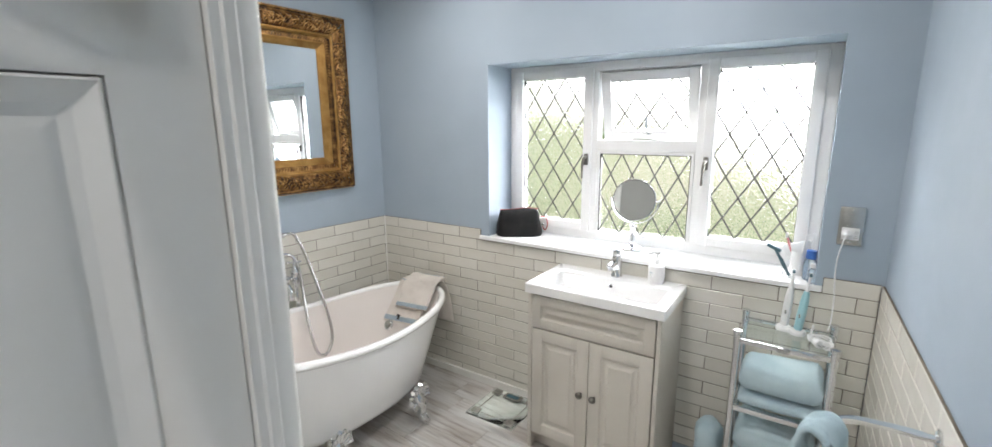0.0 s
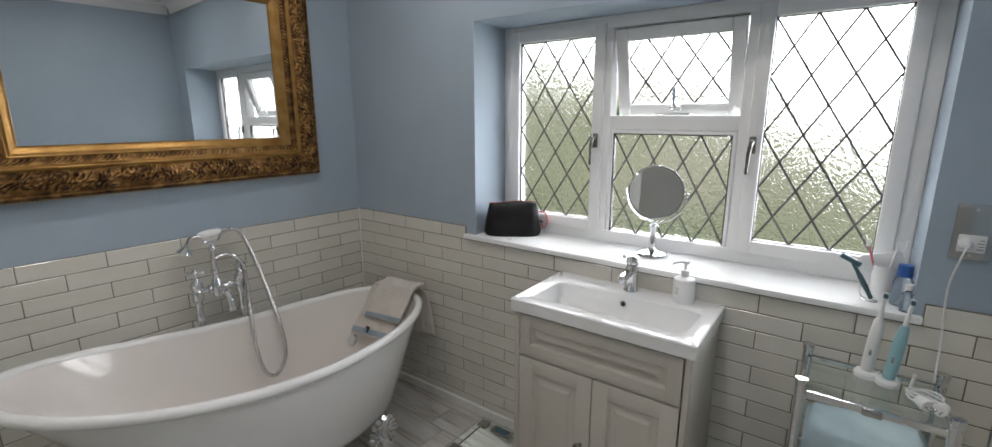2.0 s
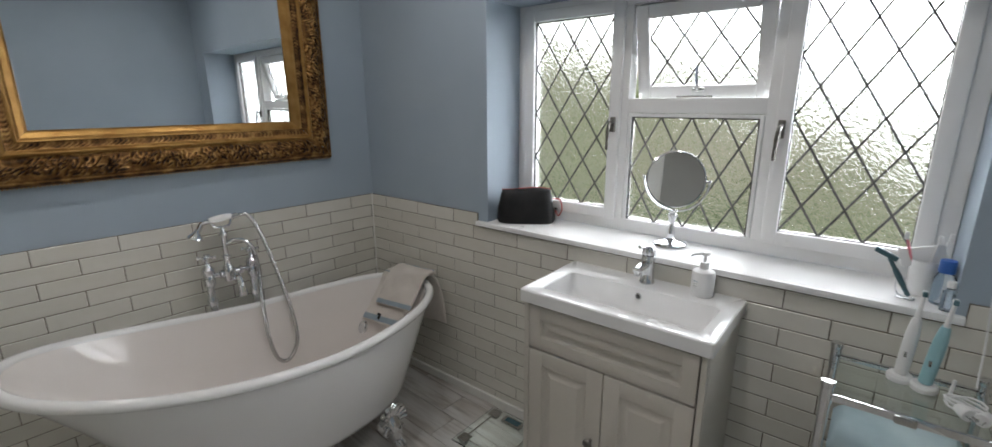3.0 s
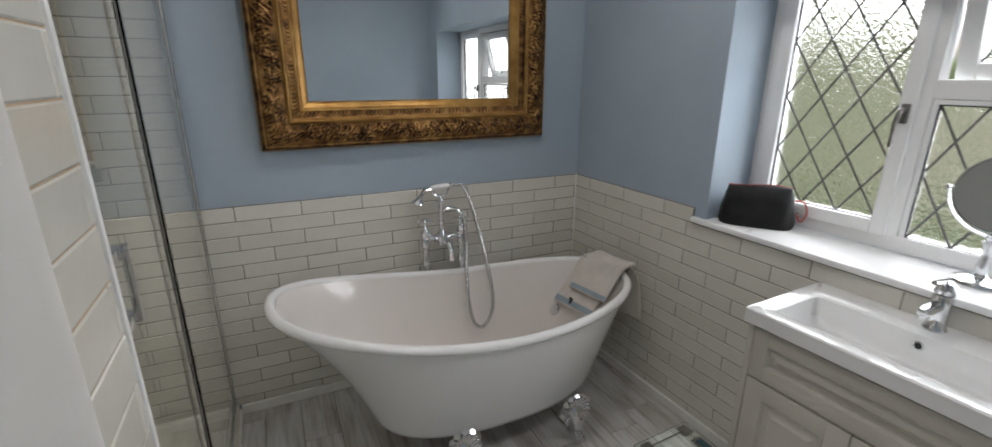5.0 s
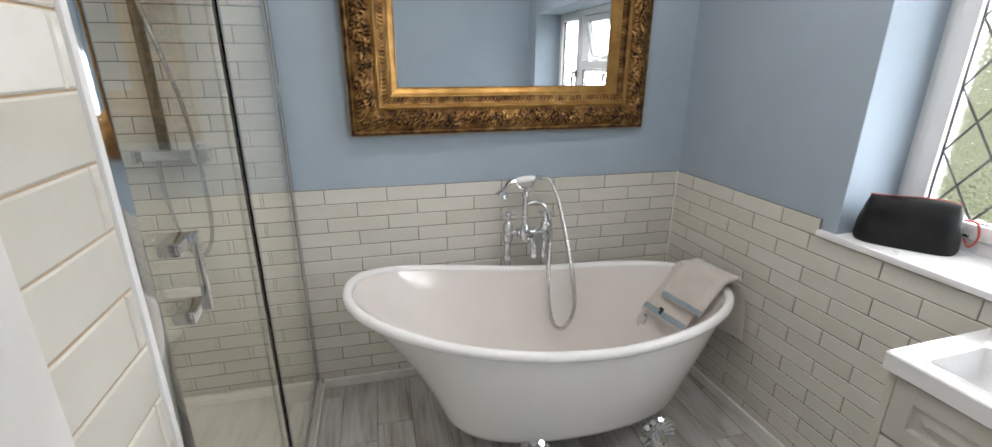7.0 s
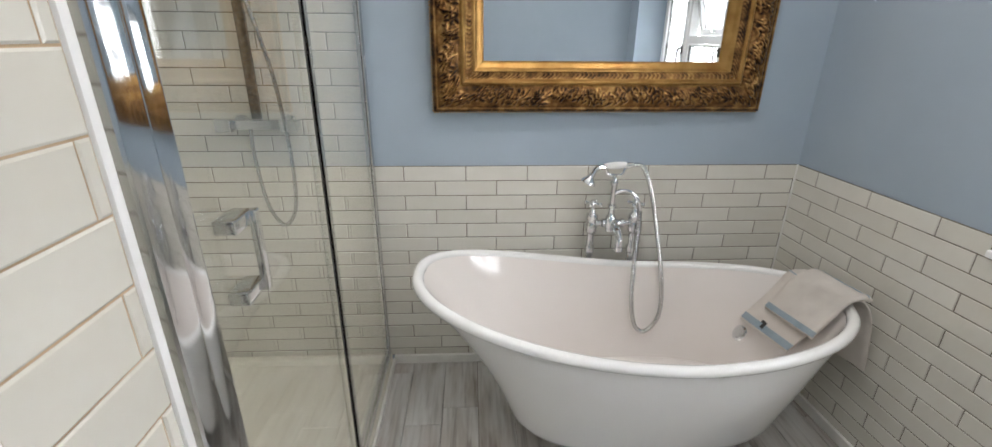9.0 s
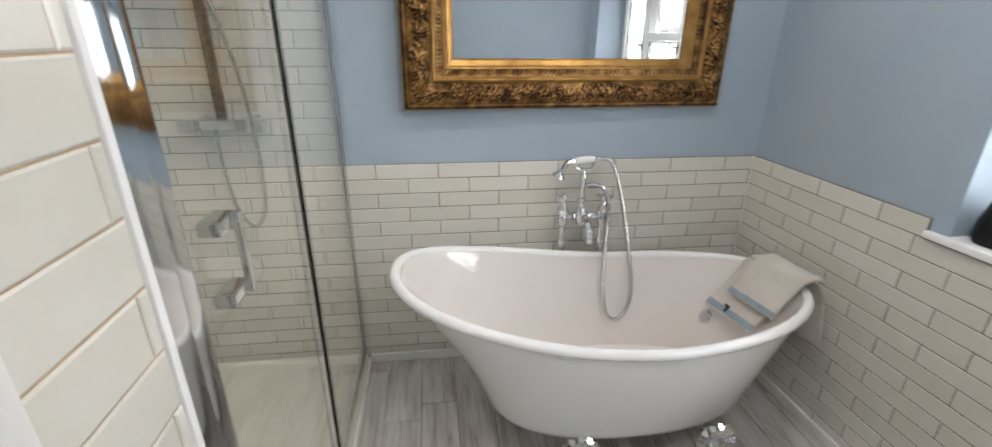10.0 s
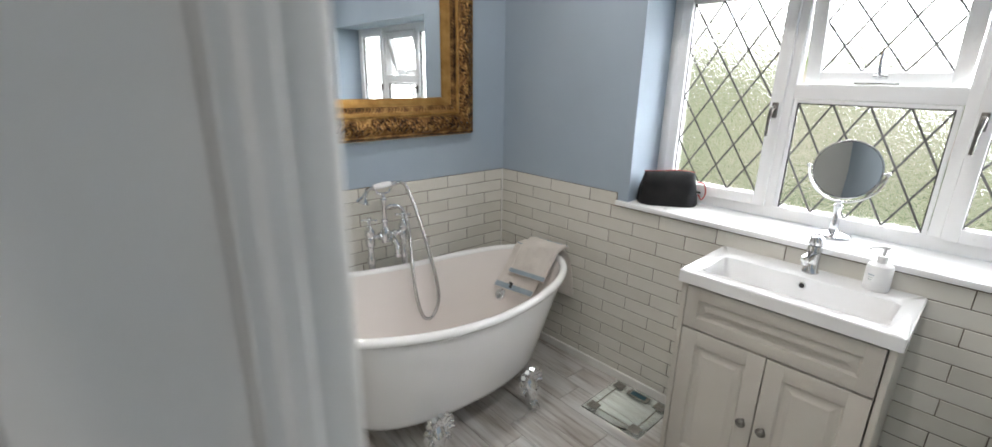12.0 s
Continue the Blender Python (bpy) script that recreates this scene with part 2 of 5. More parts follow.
def part(name, bm, material, parent=None, label="", smooth=30):
    ob = new(name, mesh_from(name, bm, material, smooth))
    if parent is not None:
        ob.parent = parent
        ob.matrix_parent_inverse = parent.matrix_basis.inverted()
    if label:
        ob["label"] = label
    return ob


def thing(name, label, category, at, group=""):
    ob = new(name)
    ob.empty_display_size = 0.05
    ob.location = at
    return tagged(ob, label, category, group)


def box(bm, x0, x1, y0, y1, z0, z1, bevel=0.0, seg=2):
    r = bmesh.ops.create_cube(bm, size=1)
    vs = r["verts"]
    bmesh.ops.transform(bm, matrix=Matrix.Translation(((x0 + x1) / 2, (y0 + y1) / 2, (z0 + z1) / 2)) @ Matrix.Diagonal((x1 - x0, y1 - y0, z1 - z0, 1)), verts=vs)
    if bevel:
        es = list({e for v in vs for e in v.link_edges})
        bmesh.ops.bevel(bm, geom=es, offset=bevel, segments=seg, profile=0.6, affect="EDGES")
    return bm


def boxed(*a, **k):
    return box(bmesh.new(), *a, **k)


def lathe(bm, prof, at, axis="Z", n=24):
    """Turns (radius, height) pairs round an axis."""
    rot = axis
    if isinstance(axis, str):
        rot = {"Z": Matrix(), "X": Matrix.Rotation(radians(90), 4, "Y"), "Y": Matrix.Rotation(radians(-90), 4, "X")}[axis]
    m = Matrix.Translation(at) @ rot
    rings = []
    for r, h in prof:
        rings.append([bm.verts.new(m @ Vector((max(r, 1e-5) * math.cos(6.28318 * i / n), max(r, 1e-5) * math.sin(6.28318 * i / n), h))) for i in range(n)])
    for a, b in zip(rings, rings[1:]):
        for i in range(n):
            bm.faces.new((a[i], a[(i + 1) % n], b[(i + 1) % n], b[i]))
    bm.faces.new(rings[0][::-1])
    bm.faces.new(rings[-1])
    return bm


def turned(prof, at, axis="Z", n=24):
    return lathe(bmesh.new(), prof, at, axis, n)


def smooth_path(pts, n):
    """A Catmull-Rom line through a few points."""
    P = [Vector(p) for p in pts]
    P = [P[0] * 2 - P[1]] + P + [P[-1] * 2 - P[-2]]
    out = []
    for k in range(1, len(P) - 2):
        for i in range(n):
            t = i / n
            a, b, c, d = P[k - 1:k + 3]
            out.append(0.5 * ((2 * b) + (c - a) * t + (2 * a - 5 * b + 4 * c - d) * t * t + (3 * b - a - 3 * c + d) * t ** 3))
    out.append(P[-2])
    return out


def tube(bm, pts, radius, n=10, closed=False):
    """A round tube along points; radius a number or a list."""
    pts = [Vector(p) for p in pts]
    N = len(pts)
    rings, up = [], None
    for i, p in enumerate(pts):
        d = (pts[(i + 1) % N if closed else min(i + 1, N - 1)] - pts[(i - 1) % N if closed else max(i - 1, 0)]).normalized()
        if up is None:
            up = d.orthogonal().normalized()
        up = (up - d * up.dot(d)).normalized()
        s = d.cross(up)
        r = radius[i] if isinstance(radius, (list, tuple)) else radius
        rings.append([bm.verts.new(p + (up * math.cos(6.28318 * k / n) + s * math.sin(6.28318 * k / n)) * r) for k in range(n)])
    for i in range(N if closed else N - 1):
        a, b = rings[i], rings[(i + 1) % N]
        for k in range(n):
            bm.faces.new((a[k], a[(k + 1) % n], b[(k + 1) % n], b[k]))
    if not closed:
        bm.faces.new(rings[0][::-1])
        bm.faces.new(rings[-1])
    return bm


def tubed(pts, radius, n=10, closed=False):
    return tube(bmesh.new(), pts, radius, n, closed)


def ball(bm, at, r, scale=(1, 1, 1), turn=None, u=12, v=8):
    m = Matrix.Translation(at) @ (turn or Matrix()) @ Matrix.Diagonal((*scale, 1))
    bmesh.ops.create_uvsphere(bm, u_segments=u, v_segments=v, radius=r, matrix=m)
    return bm


def grid_mesh(bm, rows):
    vs = [[bm.verts.new(p) for p in row] for row in rows]
    for a, b in zip(vs, vs[1:]):
        for i in range(len(a) - 1):
            bm.faces.new((a[i], a[i + 1], b[i + 1], b[i]))
    return vs


# ---- plan ----
WX, WY, RX = -2.37, 2.14, 0.235        # tile faces of the bath wall, window wall and right wall
TZ, CZ = 0.965, 2.40                   # top of the half-height tiling, ceiling
PX, PW = 0.2545, 0.0632       # tile pitch along and up
NX, NY = -0.842, 0.476                 # free end and face of the wall beside the shower
SY = 0.352                             # line of the shower screen
BY = -0.46                             # back of the shower
WIN = (-1.53, 0.03, 0.93, 1.867)      # window opening x0, x1, z0, z1
WIN_Y = 2.385

# ---- structure ----


def setting(name, bm, material, label, smooth=0):
    return tagged(part(name, bm, material, None, "", smooth), label, "", "", "structure")


b = boxed(-2.7, 1.5, -2.4, 2.5, -0.12, -0.012)
floor = setting("floor", b, M_GROUT, "weathered grey-white wood-look plank floor")
wall_west = setting("wall_west", boxed(WX - 0.25, WX - 0.010, BY - 0.2, WY + 0.35, -0.1, CZ + 0.1), M_BLUE, "pale blue painted wall above cream brick tiles")
b = bmesh.new()
x0, x1, z0, z1 = WIN
Y0, Y1 = WY + 0.010, WY + 0.33
for a in ((WX - 0.01, x0, -0.1, CZ + 0.1), (x1, RX + 0.01, -0.1, CZ + 0.1), (x0, x1, -0.1, z0 - 0.026), (x0, x1, z1, CZ + 0.1)):
    box(b, a[0], a[1], Y0, Y1, a[2], a[3])
wall_north = setting("wall_north", b, M_BLUE, "pale blue painted wall with a deep window opening above cream tiles")
SLANT = 2.0                            # the right-hand wall runs out of square to the window wall
SKEW = 3.0                             # the window wall itself runs out of square to the bath wall


def slanted(bm):
    bmesh.ops.transform(bm, matrix=Matrix.Translation((RX, WY, 0)) @ Matrix.Rotation(radians(SLANT), 4, "Z") @ Matrix.Translation((-RX, -WY, 0)), verts=bm.verts)
    return bm


def east(y):
    return RX + math.tan(radians(SLANT)) * (WY - y)


wall_east = setting("wall_east", slanted(boxed(RX + 0.010, RX + 0.2, -2.5, WY + 0.35, -0.1, CZ + 0.1)), M_BLUE, "pale blue painted wall above cream brick tiles")
b = bmesh.new()
box(b, NX + 0.009, -0.66, BY - 0.2, 0.36, -0.1, CZ + 0.1)
box(b, NX + 0.009, -0.66, 0.36, NY - 0.009, -0.1, CZ + 0.1)
box(b, WX - 0.01, NX + 0.009, BY - 0.2, BY - 0.009, -0.1, CZ + 0.1)
wall_south = setting("wall_south", b, M_WHITE, "tiled wall end beside the shower enclosure")
b = bmesh.new()
box(b, -0.66, 0.50, 0.36, NY - 0.010, 2.06, CZ + 0.1)
wall_over = setting("wall_over_door", b, M_BLUE, "pale blue wall above the doorway")
# unseen walls, added to close the hallway off from outside light
b = bmesh.new()
box(b, -0.62, RX + 0.6, -2.55, -2.4, -0.1, CZ + 0.1)
box(b, -0.75, -0.62, -2.55, BY - 0.2, -0.1, CZ + 0.1)
wall_hall = setting("wall_hall", b, M_HALL, "plain off-white hallway wall, unseen, added to close the hall")
ceiling = setting("ceiling", boxed(-2.7, 0.8, -2.6, 2.5, CZ, CZ + 0.1), M_CEIL, "plain white ceiling")


def cornice(name, p, q, inward):
    """A coved cornice between two points along a wall top."""
    bm = bmesh.new()
    prof = [(0.0, -0.085), (0.012, -0.085), (0.016, -0.072)]
    prof += [(0.016 + 0.056 * (1 - math.cos(a)), -0.072 + 0.058 * math.sin(a)) for a in [i * math.pi / 12 for i in range(1, 7)]]
    prof += [(0.085, -0.012), (0.085, 0.0), (0.0, 0.0)]
    ra = [bm.verts.new((p[0] + inward[0] * d, p[1] + inward[1] * d, CZ - 0.001 + h)) for d, h in prof]
    rb = [bm.verts.new((q[0] + inward[0] * d, q[1] + inward[1] * d, CZ - 0.001 + h)) for d, h in prof]
    for i in range(len(prof)):
        j = (i + 1) % len(prof)
        bm.faces.new((ra[i], ra[j], rb[j], rb[i]))
    bm.faces.new(ra)
    bm.faces.new(rb[::-1])
    return setting(name, bm, M_CEIL, "white coved plaster cornice", 40)


cornice("trim_west", (WX - 0.008, BY), (WX - 0.008, WY), (1, 0))
cornice("trim_north", (WX + 0.08, WY + 0.008), (RX - 0.08, WY + 0.008), (0, -1))
cornice("trim_east", (east(NY) + 0.008, NY), (RX + 0.008, WY), (-1, 0))
cornice("trim_south", (-0.6, NY - 0.008), (east(NY) + 0.1, NY - 0.008), (0, 1))

b = boxed(WX - 0.001, -1.0, WY - 0.012, WY + 0.004, 0.0, 0.045, 0.004)
setting("baseboard_north", b, M_CAULK, "low white tile-edge skirting")
b = boxed(WX - 0.004, WX + 0.012, SY + 0.03, WY - 0.012, 0.0, 0.045, 0.004)
setting("baseboard_west", b, M_CAULK, "low white tile-edge skirting")
b = slanted(boxed(RX - 0.012, RX + 0.004, NY + 0.02, WY - 0.012, 0.0, 0.045, 0.004))
setting("baseboard_east", b, M_CAULK, "low white tile-edge skirting")

setting("trim_corner", boxed(WX - 0.006, WX + 0.004, WY - 0.005, WY + 0.008, 0.02, TZ, 0.002), M_CAULK, "pale sealant bead in the tiled corner")
ground = setting("ground", boxed(-60, 60, 2.6, 200, -0.6, -0.4), M_GRASS, "grass of the garden outside")
# glowing sheet with painted hedges and sky, added as the window's daylight
backdrop = setting("backdrop", boxed(-14, 14, 7.5, 7.55, -0.4, 9.0), M_GARDEN_GLOW, "glowing backdrop of hedges and bright cloudy sky outside the window")


# ---- window ----
def ring_frame(bm, x0, x1, z0, z1, w, y0, y1, bevel=0.006):
    """Four mitre-less bars round an opening."""
    box(bm, x0, x0 + w, y0, y1, z0, z1, bevel)
    box(bm, x1 - w, x1, y0, y1, z0, z1, bevel)
    box(bm, x0 + w - 0.002, x1 - w + 0.002, y0 + 0.001, y1 - 0.001, z0, z0 + w, bevel)
    box(bm, x0 + w - 0.002, x1 - w + 0.002, y0 + 0.001, y1 - 0.001, z1 - w, z1, bevel)
    return bm


def lead_lattice(x0, x1, z0, z1, y, w=0.112, h=0.181, half=0.0037):
    """Diamond leading: two families of flat strips clipped to the pane."""
    bm = bmesh.new()
    w = (x1 - x0) / round((x1 - x0) / w)
    if z1 - z0 > 0.36:
        h = (z1 - z0) / round((z1 - z0) / h)
    cx, cz = x0, z0
    s = h / w
    for sign in (1, -1):
        for k in range(-14, 15):
            # the line z = cz + sign * s * (x - cx - k * w)
            pts = []
            for x in (x0, x1):
                z = cz + sign * s * (x - cx - k * w)
                if z0 <= z <= z1:
                    pts.append((x, z))
            for z in (z0, z1):
                x = cx + k * w + sign * (z - cz) / s
                if x0 < x < x1:
                    pts.append((x, z))
            if len(pts) < 2:
                continue
            a, c = Vector((pts[0][0], y, pts[0][1])), Vector((pts[1][0], y, pts[1][1]))
            if (c - a).length < 0.012:
                continue
            d = (c - a).normalized()
            nrm = Vector((-d.z, 0, d.x)) * half
            f = Vector((0, -0.0016 - 0.0004 * sign, 0))
            q = [bm.verts.new(p) for p in (a - nrm, a + nrm, c + nrm, c - nrm, a - nrm * 0.5 + f, a + nrm * 0.5 + f, c + nrm * 0.5 + f, c - nrm * 0.5 + f)]
            for ids in ((4, 5, 6, 7), (0, 1, 5, 4), (1, 2, 6, 5), (2, 3, 7, 6), (3, 0, 4, 7)):
                bm.faces.new([q[i] for i in ids])
    return bm


def casement_handle(parent, x, z, y):
    bm = bmesh.new()
    box(bm, x - 0.011, x + 0.011, y - 0.012, y, z - 0.03, z + 0.03, 0.004)
    tube(bm, smooth_path([(x, y - 0.012, z + 0.012), (x, y - 0.036, z + 0.006), (x - 0.004, y - 0.042, z - 0.03), (x - 0.006, y - 0.04, z - 0.10)], 6), [0.008] * 7 + [0.0075] * 6 + [0.006] * 6, 8)
    return part("handle", bm, M_KNOB, parent, "dark polished window handle")


win = tagged(new("window_1"), "white three-light casement window with diamond leaded obscured glass, top light ajar", "window", "", "structure")
win.location = (-0.75, WIN_Y, WIN[2])
fx0, fx1, fz0, fz1 = WIN[0] - 0.004, WIN[1], WIN[2] + 0.002, WIN[3]
FY0, FY1 = WIN_Y, WIN_Y + 0.07
b = bmesh.new()
ring_frame(b, fx0, fx1, fz0, fz1, 0.05, FY0, FY1)
MUL1, MUL2 = (-1.028, -0.992), (-0.500, -0.460)
for m0, m1 in (MUL1, MUL2):
    box(b, m0, m1, FY0 + 0.001, FY1, fz0 + 0.045, fz1 - 0.045, 0.006)
box(b, MUL1[1] - 0.003, MUL2[0] + 0.003, FY0 + 0.002, FY1, 1.416, 1.472, 0.006)
part("window_frame", b, M_UPVC, win)
# side casements
for nm, s0, s1, hx in (("l", fx0 + 0.045, MUL1[0] + 0.006, MUL1[0] - 0.017), ("r", MUL2[1] - 0.006, fx1 - 0.045, MUL2[1] + 0.014)):
    sash = part("sash", ring_frame(bmesh.new(), s0, s1, fz0 + 0.042, fz1 - 0.025, 0.048, FY0 - 0.014, FY0 + 0.045, 0.009), M_UPVC, win)
    g0, g1, h0, h1 = s0 + 0.046, s1 - 0.046, fz0 + 0.088, fz1 - 0.071
    part("gasket", ring_frame(bmesh.new(), g0 - 0.001, g1 + 0.001, h0 - 0.001, h1 + 0.001, 0.005, FY0 + 0.002, FY0 + 0.012, 0), M_RUBBER, sash, "dark glazing seal")
    pn = part("pane", boxed(g0, g1, FY0 + 0.014, FY0 + 0.019, h0, h1), M_OBSCURE, sash, "hammered obscured glass", 0)
    pn.visible_shadow = False
    part("leading", lead_lattice(g0, g1, h0, h1, FY0 + 0.0135), M_LEAD, sash, "dark lead diamond strips", 0)
    casement_handle(win, hx, 1.37, FY0 - 0.014)
# lower middle light, fixed
g0, g1, h0, h1 = MUL1[1] + 0.004, MUL2[0] - 0.004, fz0 + 0.035, 1.413
part("glazing_bead", ring_frame(bmesh.new(), g0 - 0.002, g1 + 0.002, h0 - 0.002, h1 + 0.002, 0.014, FY0 + 0.004, FY0 + 0.028, 0.003), M_UPVC, win)
g0, g1, h0, h1 = g0 + 0.012, g1 - 0.012, h0 + 0.012, h1 - 0.012
part("gasket", ring_frame(bmesh.new(), g0 - 0.001, g1 + 0.001, h0 - 0.001, h1 + 0.001, 0.005, FY0 + 0.008, FY0 + 0.018, 0), M_RUBBER, win, "dark glazing seal")
pn = part("pane", boxed(g0, g1, FY0 + 0.02, FY0 + 0.025, h0, h1), M_OBSCURE, win, "hammered obscured glass", 0)
pn.visible_shadow = False
part("leading", lead_lattice(g0, g1, h0, h1, FY0 + 0.0195), M_LEAD, win, "dark lead diamond strips", 0)
# top light, hinged at its top and pushed outwards
tx0, tx1, tz0, tz1 = MUL1[1] + 0.006, MUL2[0] - 0.006, 1.466, fz1 - 0.05
hinge = Matrix.Translation((0, FY0 + 0.03, tz1)) @ Matrix.Rotation(radians(14), 4, "X") @ Matrix.Translation((0, -FY0 - 0.03, -tz1))


def tilt(bm):
    bmesh.ops.transform(bm, matrix=hinge, verts=bm.verts)
    return bm


sash = part("top_light", tilt(ring_frame(bmesh.new(), tx0, tx1, tz0, tz1, 0.05, FY0 - 0.004, FY0 + 0.05, 0.008)), M_UPVC, win, "top-hung light standing ajar")
g0, g1, h0, h1 = tx0 + 0.048, tx1 - 0.048, tz0 + 0.048, tz1 - 0.048
pn = part("pane", tilt(boxed(g0, g1, FY0 + 0.018, FY0 + 0.023, h0, h1)), M_OBSCURE, sash, "hammered obscured glass", 0)
pn.visible_shadow = False
part("leading", tilt(lead_lattice(g0, g1, h0, h1, FY0 + 0.0175)), M_LEAD, sash, "dark lead diamond strips", 0)
part("seal", boxed(tx0, tx1, FY0 + 0.002, FY0 + 0.012, tz1 + 0.002, tz1 + 0.012), M_RUBBER, win, "dark rubber seal along the top")
b = bmesh.new()
box(b, -0.770, -0.725, FY0 - 0.012, FY0 - 0.003, 1.494, 1.510, 0.003)
tube(b, smooth_path([(-0.747, FY0 - 0.012, 1.502), (-0.747, FY0 - 0.03, 1.512), (-0.749, FY0 - 0.03, 1.552), (-0.749, FY0 - 0.02, 1.592)], 5), 0.006, 8)
part("handle", tilt(b), M_CHROME, sash, "chrome stay handle")
b = bmesh.new()
box(b, -0.81, -0.68, FY0 + 0.012, FY0 + 0.022, 1.474, 1.481, 0.002)
part("stay_bar", b, M_CHROME, win, "chrome stay bar")
b = boxed(WIN[0] - 0.055, WIN[1] + 0.025, WY - 0.016, WY + 0.009, WIN[2] - 0.022, WIN[2], 0.005)
box(b, WIN[0] + 0.001, WIN[1] - 0.001, WY + 0.007, WIN_Y + 0.003, WIN[2] - 0.03, WIN[2] - 0.0005)
part("window_sill", b, M_UPVC, win, "wide white window board")
b = bmesh.new()
box(b, WIN[0] + 0.001, WIN[1] - 0.001, WIN_Y + 0.072, WIN_Y + 0.16, WIN[2] - 0.034, WIN[2] - 0.002)
part("outer_sill", b, M_UPVC, win)


# ---- bath ----
def rim_z(y):
    return 0.562 + (0.155 * ((1.46 - y) / 0.92) ** 1.6 if y < 1.46 else 0.03 * ((y - 1.46) / 0.6) ** 2)


TX, TYA, TYB = -1.905, 0.557, 2.082
TCY, TA, TB = (TYA + TYB) / 2, (TYB - TYA) / 2, 0.366


def tub_ring(f, grow=0.0, n=96):
    """The outline of the bath at a share f of its depth (1 at the rim, 0 at the foot)."""
    out = []
    for i in range(n):
        a = 2 * math.pi * i / n
        c, s = math.cos(a), math.sin(a)
        e = 2.0 / 2.35
        u, v = math.copysign(abs(c) ** e, c), math.copysign(abs(s) ** e, s)
        ya, yb = TYA + (1 - f) ** 1.0 * 0.325 + 0.035 * math.sin(math.pi * f), TYB - (1 - f) ** 0.9 * 0.18
        half = TB - 0.085 * (1 - f) ** 1.1
        yc, ha = (ya + yb) / 2, (yb - ya) / 2
        y = yc + u * (ha + grow)
        x = TX + v * (half + grow)
        top = rim_z(TCY + u * TA)
        z0 = 0.16
        out.append(Vector((x, y, z0 + (top - z0) * f)))
    return out


def skin(bm, rings, cap=True):
    vs = [[bm.verts.new(p) for p in r] for r in rings]
    n = len(vs[0])
    for a, c in zip(vs, vs[1:]):
        for i in range(n):
            bm.faces.new((a[i], a[(i + 1) % n], c[(i + 1) % n], c[i]))
    if cap:
        bm.faces.new(vs[-1])
    return vs


bath = thing("bathtub", "white freestanding slipper bath with chrome claw feet", "bathtub", (TX, TCY, 0))
b = bmesh.new()
fs = [1.0, 0.97, 0.9, 0.8, 0.68, 0.55, 0.42, 0.3, 0.2, 0.12, 0.06, 0.02]
rings = [tub_ring(f, -0.012) for f in fs]
low = []
for k, g in ((-0.012, -0.022), (-0.028, -0.045), (-0.04, -0.09), (-0.045, -0.15)):
    low.append([p + Vector((0, 0, k)) for p in tub_ring(0.0, g)])
skin(b, rings + low)
part("tub", b, M_ENAMEL, bath, "", 60)
b = bmesh.new()
rings = [tub_ring(f, -0.038) for f in fs]
low = [[p + Vector((0, 0, k)) for p in tub_ring(0.0, g)] for k, g in ((0.015, -0.07), (0.005, -0.11), (0.0, -0.16))]
skin(b, rings + low)
part("inner_basin", b, M_INNER_TINT, bath, "glossy white inside, warm lamplight painted in", 60)
b = bmesh.new()
pts = tub_ring(1.0, -0.018)
tube(b, pts, 0.019, 12, True)
part("rim", b, M_ENAMEL, bath, "rolled white rim", 80)
part("overflow", turned([(0.0, 0.0), (0.03, 0.0), (0.03, 0.006), (0.024, 0.01), (0, 0.01)], (TX, 1.74, 0.45), Matrix.Rotation(radians(60), 4, "X")), M_CHROME, bath)


def claw_foot(sx, y, sgn):
    """Shell-shaped plate, curled leg and ball, leaning outwards."""
    x = TX + sx * 0.298
    path = smooth_path([(x - sx * 0.02, y, 0.185), (x + sx * 0.026, y + sgn * 0.006, 0.135), (x + sx * 0.030, y + sgn * 0.012, 0.09), (x + sx * 0.012, y + sgn * 0.016, 0.055), (x + sx * 0.024, y + sgn * 0.022, 0.03)], 6)
    foot = part("claw_foot", tubed(path, [0.037 - 0.017 * min(1, i / 16) for i in range(len(path))], 12), M_CHROME, bath, "ornate chrome claw foot", 50)
    part("ball", ball(bmesh.new(), (x + sx * 0.026, y + sgn * 0.024, 0.024), 0.024), M_CHROME, foot, "", 60)
    for k in (-1, 0, 1):
        part("claw", tubed(smooth_path([(x + sx * 0.014, y + sgn * 0.016 + k * 0.01, 0.058), (x + sx * 0.04, y + sgn * 0.024 + k * 0.018, 0.044), (x + sx * 0.05, y + sgn * 0.026 + k * 0.02, 0.012)], 5), [0.009 - 0.0005 * i for i in range(11)], 8), M_CHROME, foot, "", 50)
    for k in range(-4, 5):
        a = radians(k * 19)
        ln = 0.076 + 0.018 * math.cos(a * 1.5)
        p = [(x + sx * (0.012 + 0.02 * q - 0.008 * q * q), y + math.sin(a) * ln * q, 0.145 + math.cos(a) * ln * q) for q in (0.0, 0.35, 0.7, 1.0)]
        p[-1] = (p[-1][0] + sx * 0.012, p[-1][1], p[-1][2] - 0.002)
        part("shell_rib", tubed(smooth_path(p, 4), [0.006 + 0.0062 * math.sin(min(1, i / 10) * 2.2) for i in range(13)], 8), M_CHROME, foot, "", 50)
    for k in (-1, 1):
        part("scroll", tubed(smooth_path([(x + sx * 0.02, y + k * 0.012, 0.135), (x + sx * 0.03, y + k * 0.038, 0.13), (x + sx * 0.03, y + k * 0.046, 0.112), (x + sx * 0.028, y + k * 0.032, 0.105)], 5), 0.0075, 8), M_CHROME, foot, "", 50)
    part("boss", ball(bmesh.new(), (x + sx * 0.03, y, 0.13), 0.016, (0.8, 1, 1.2)), M_CHROME, foot, "", 60)


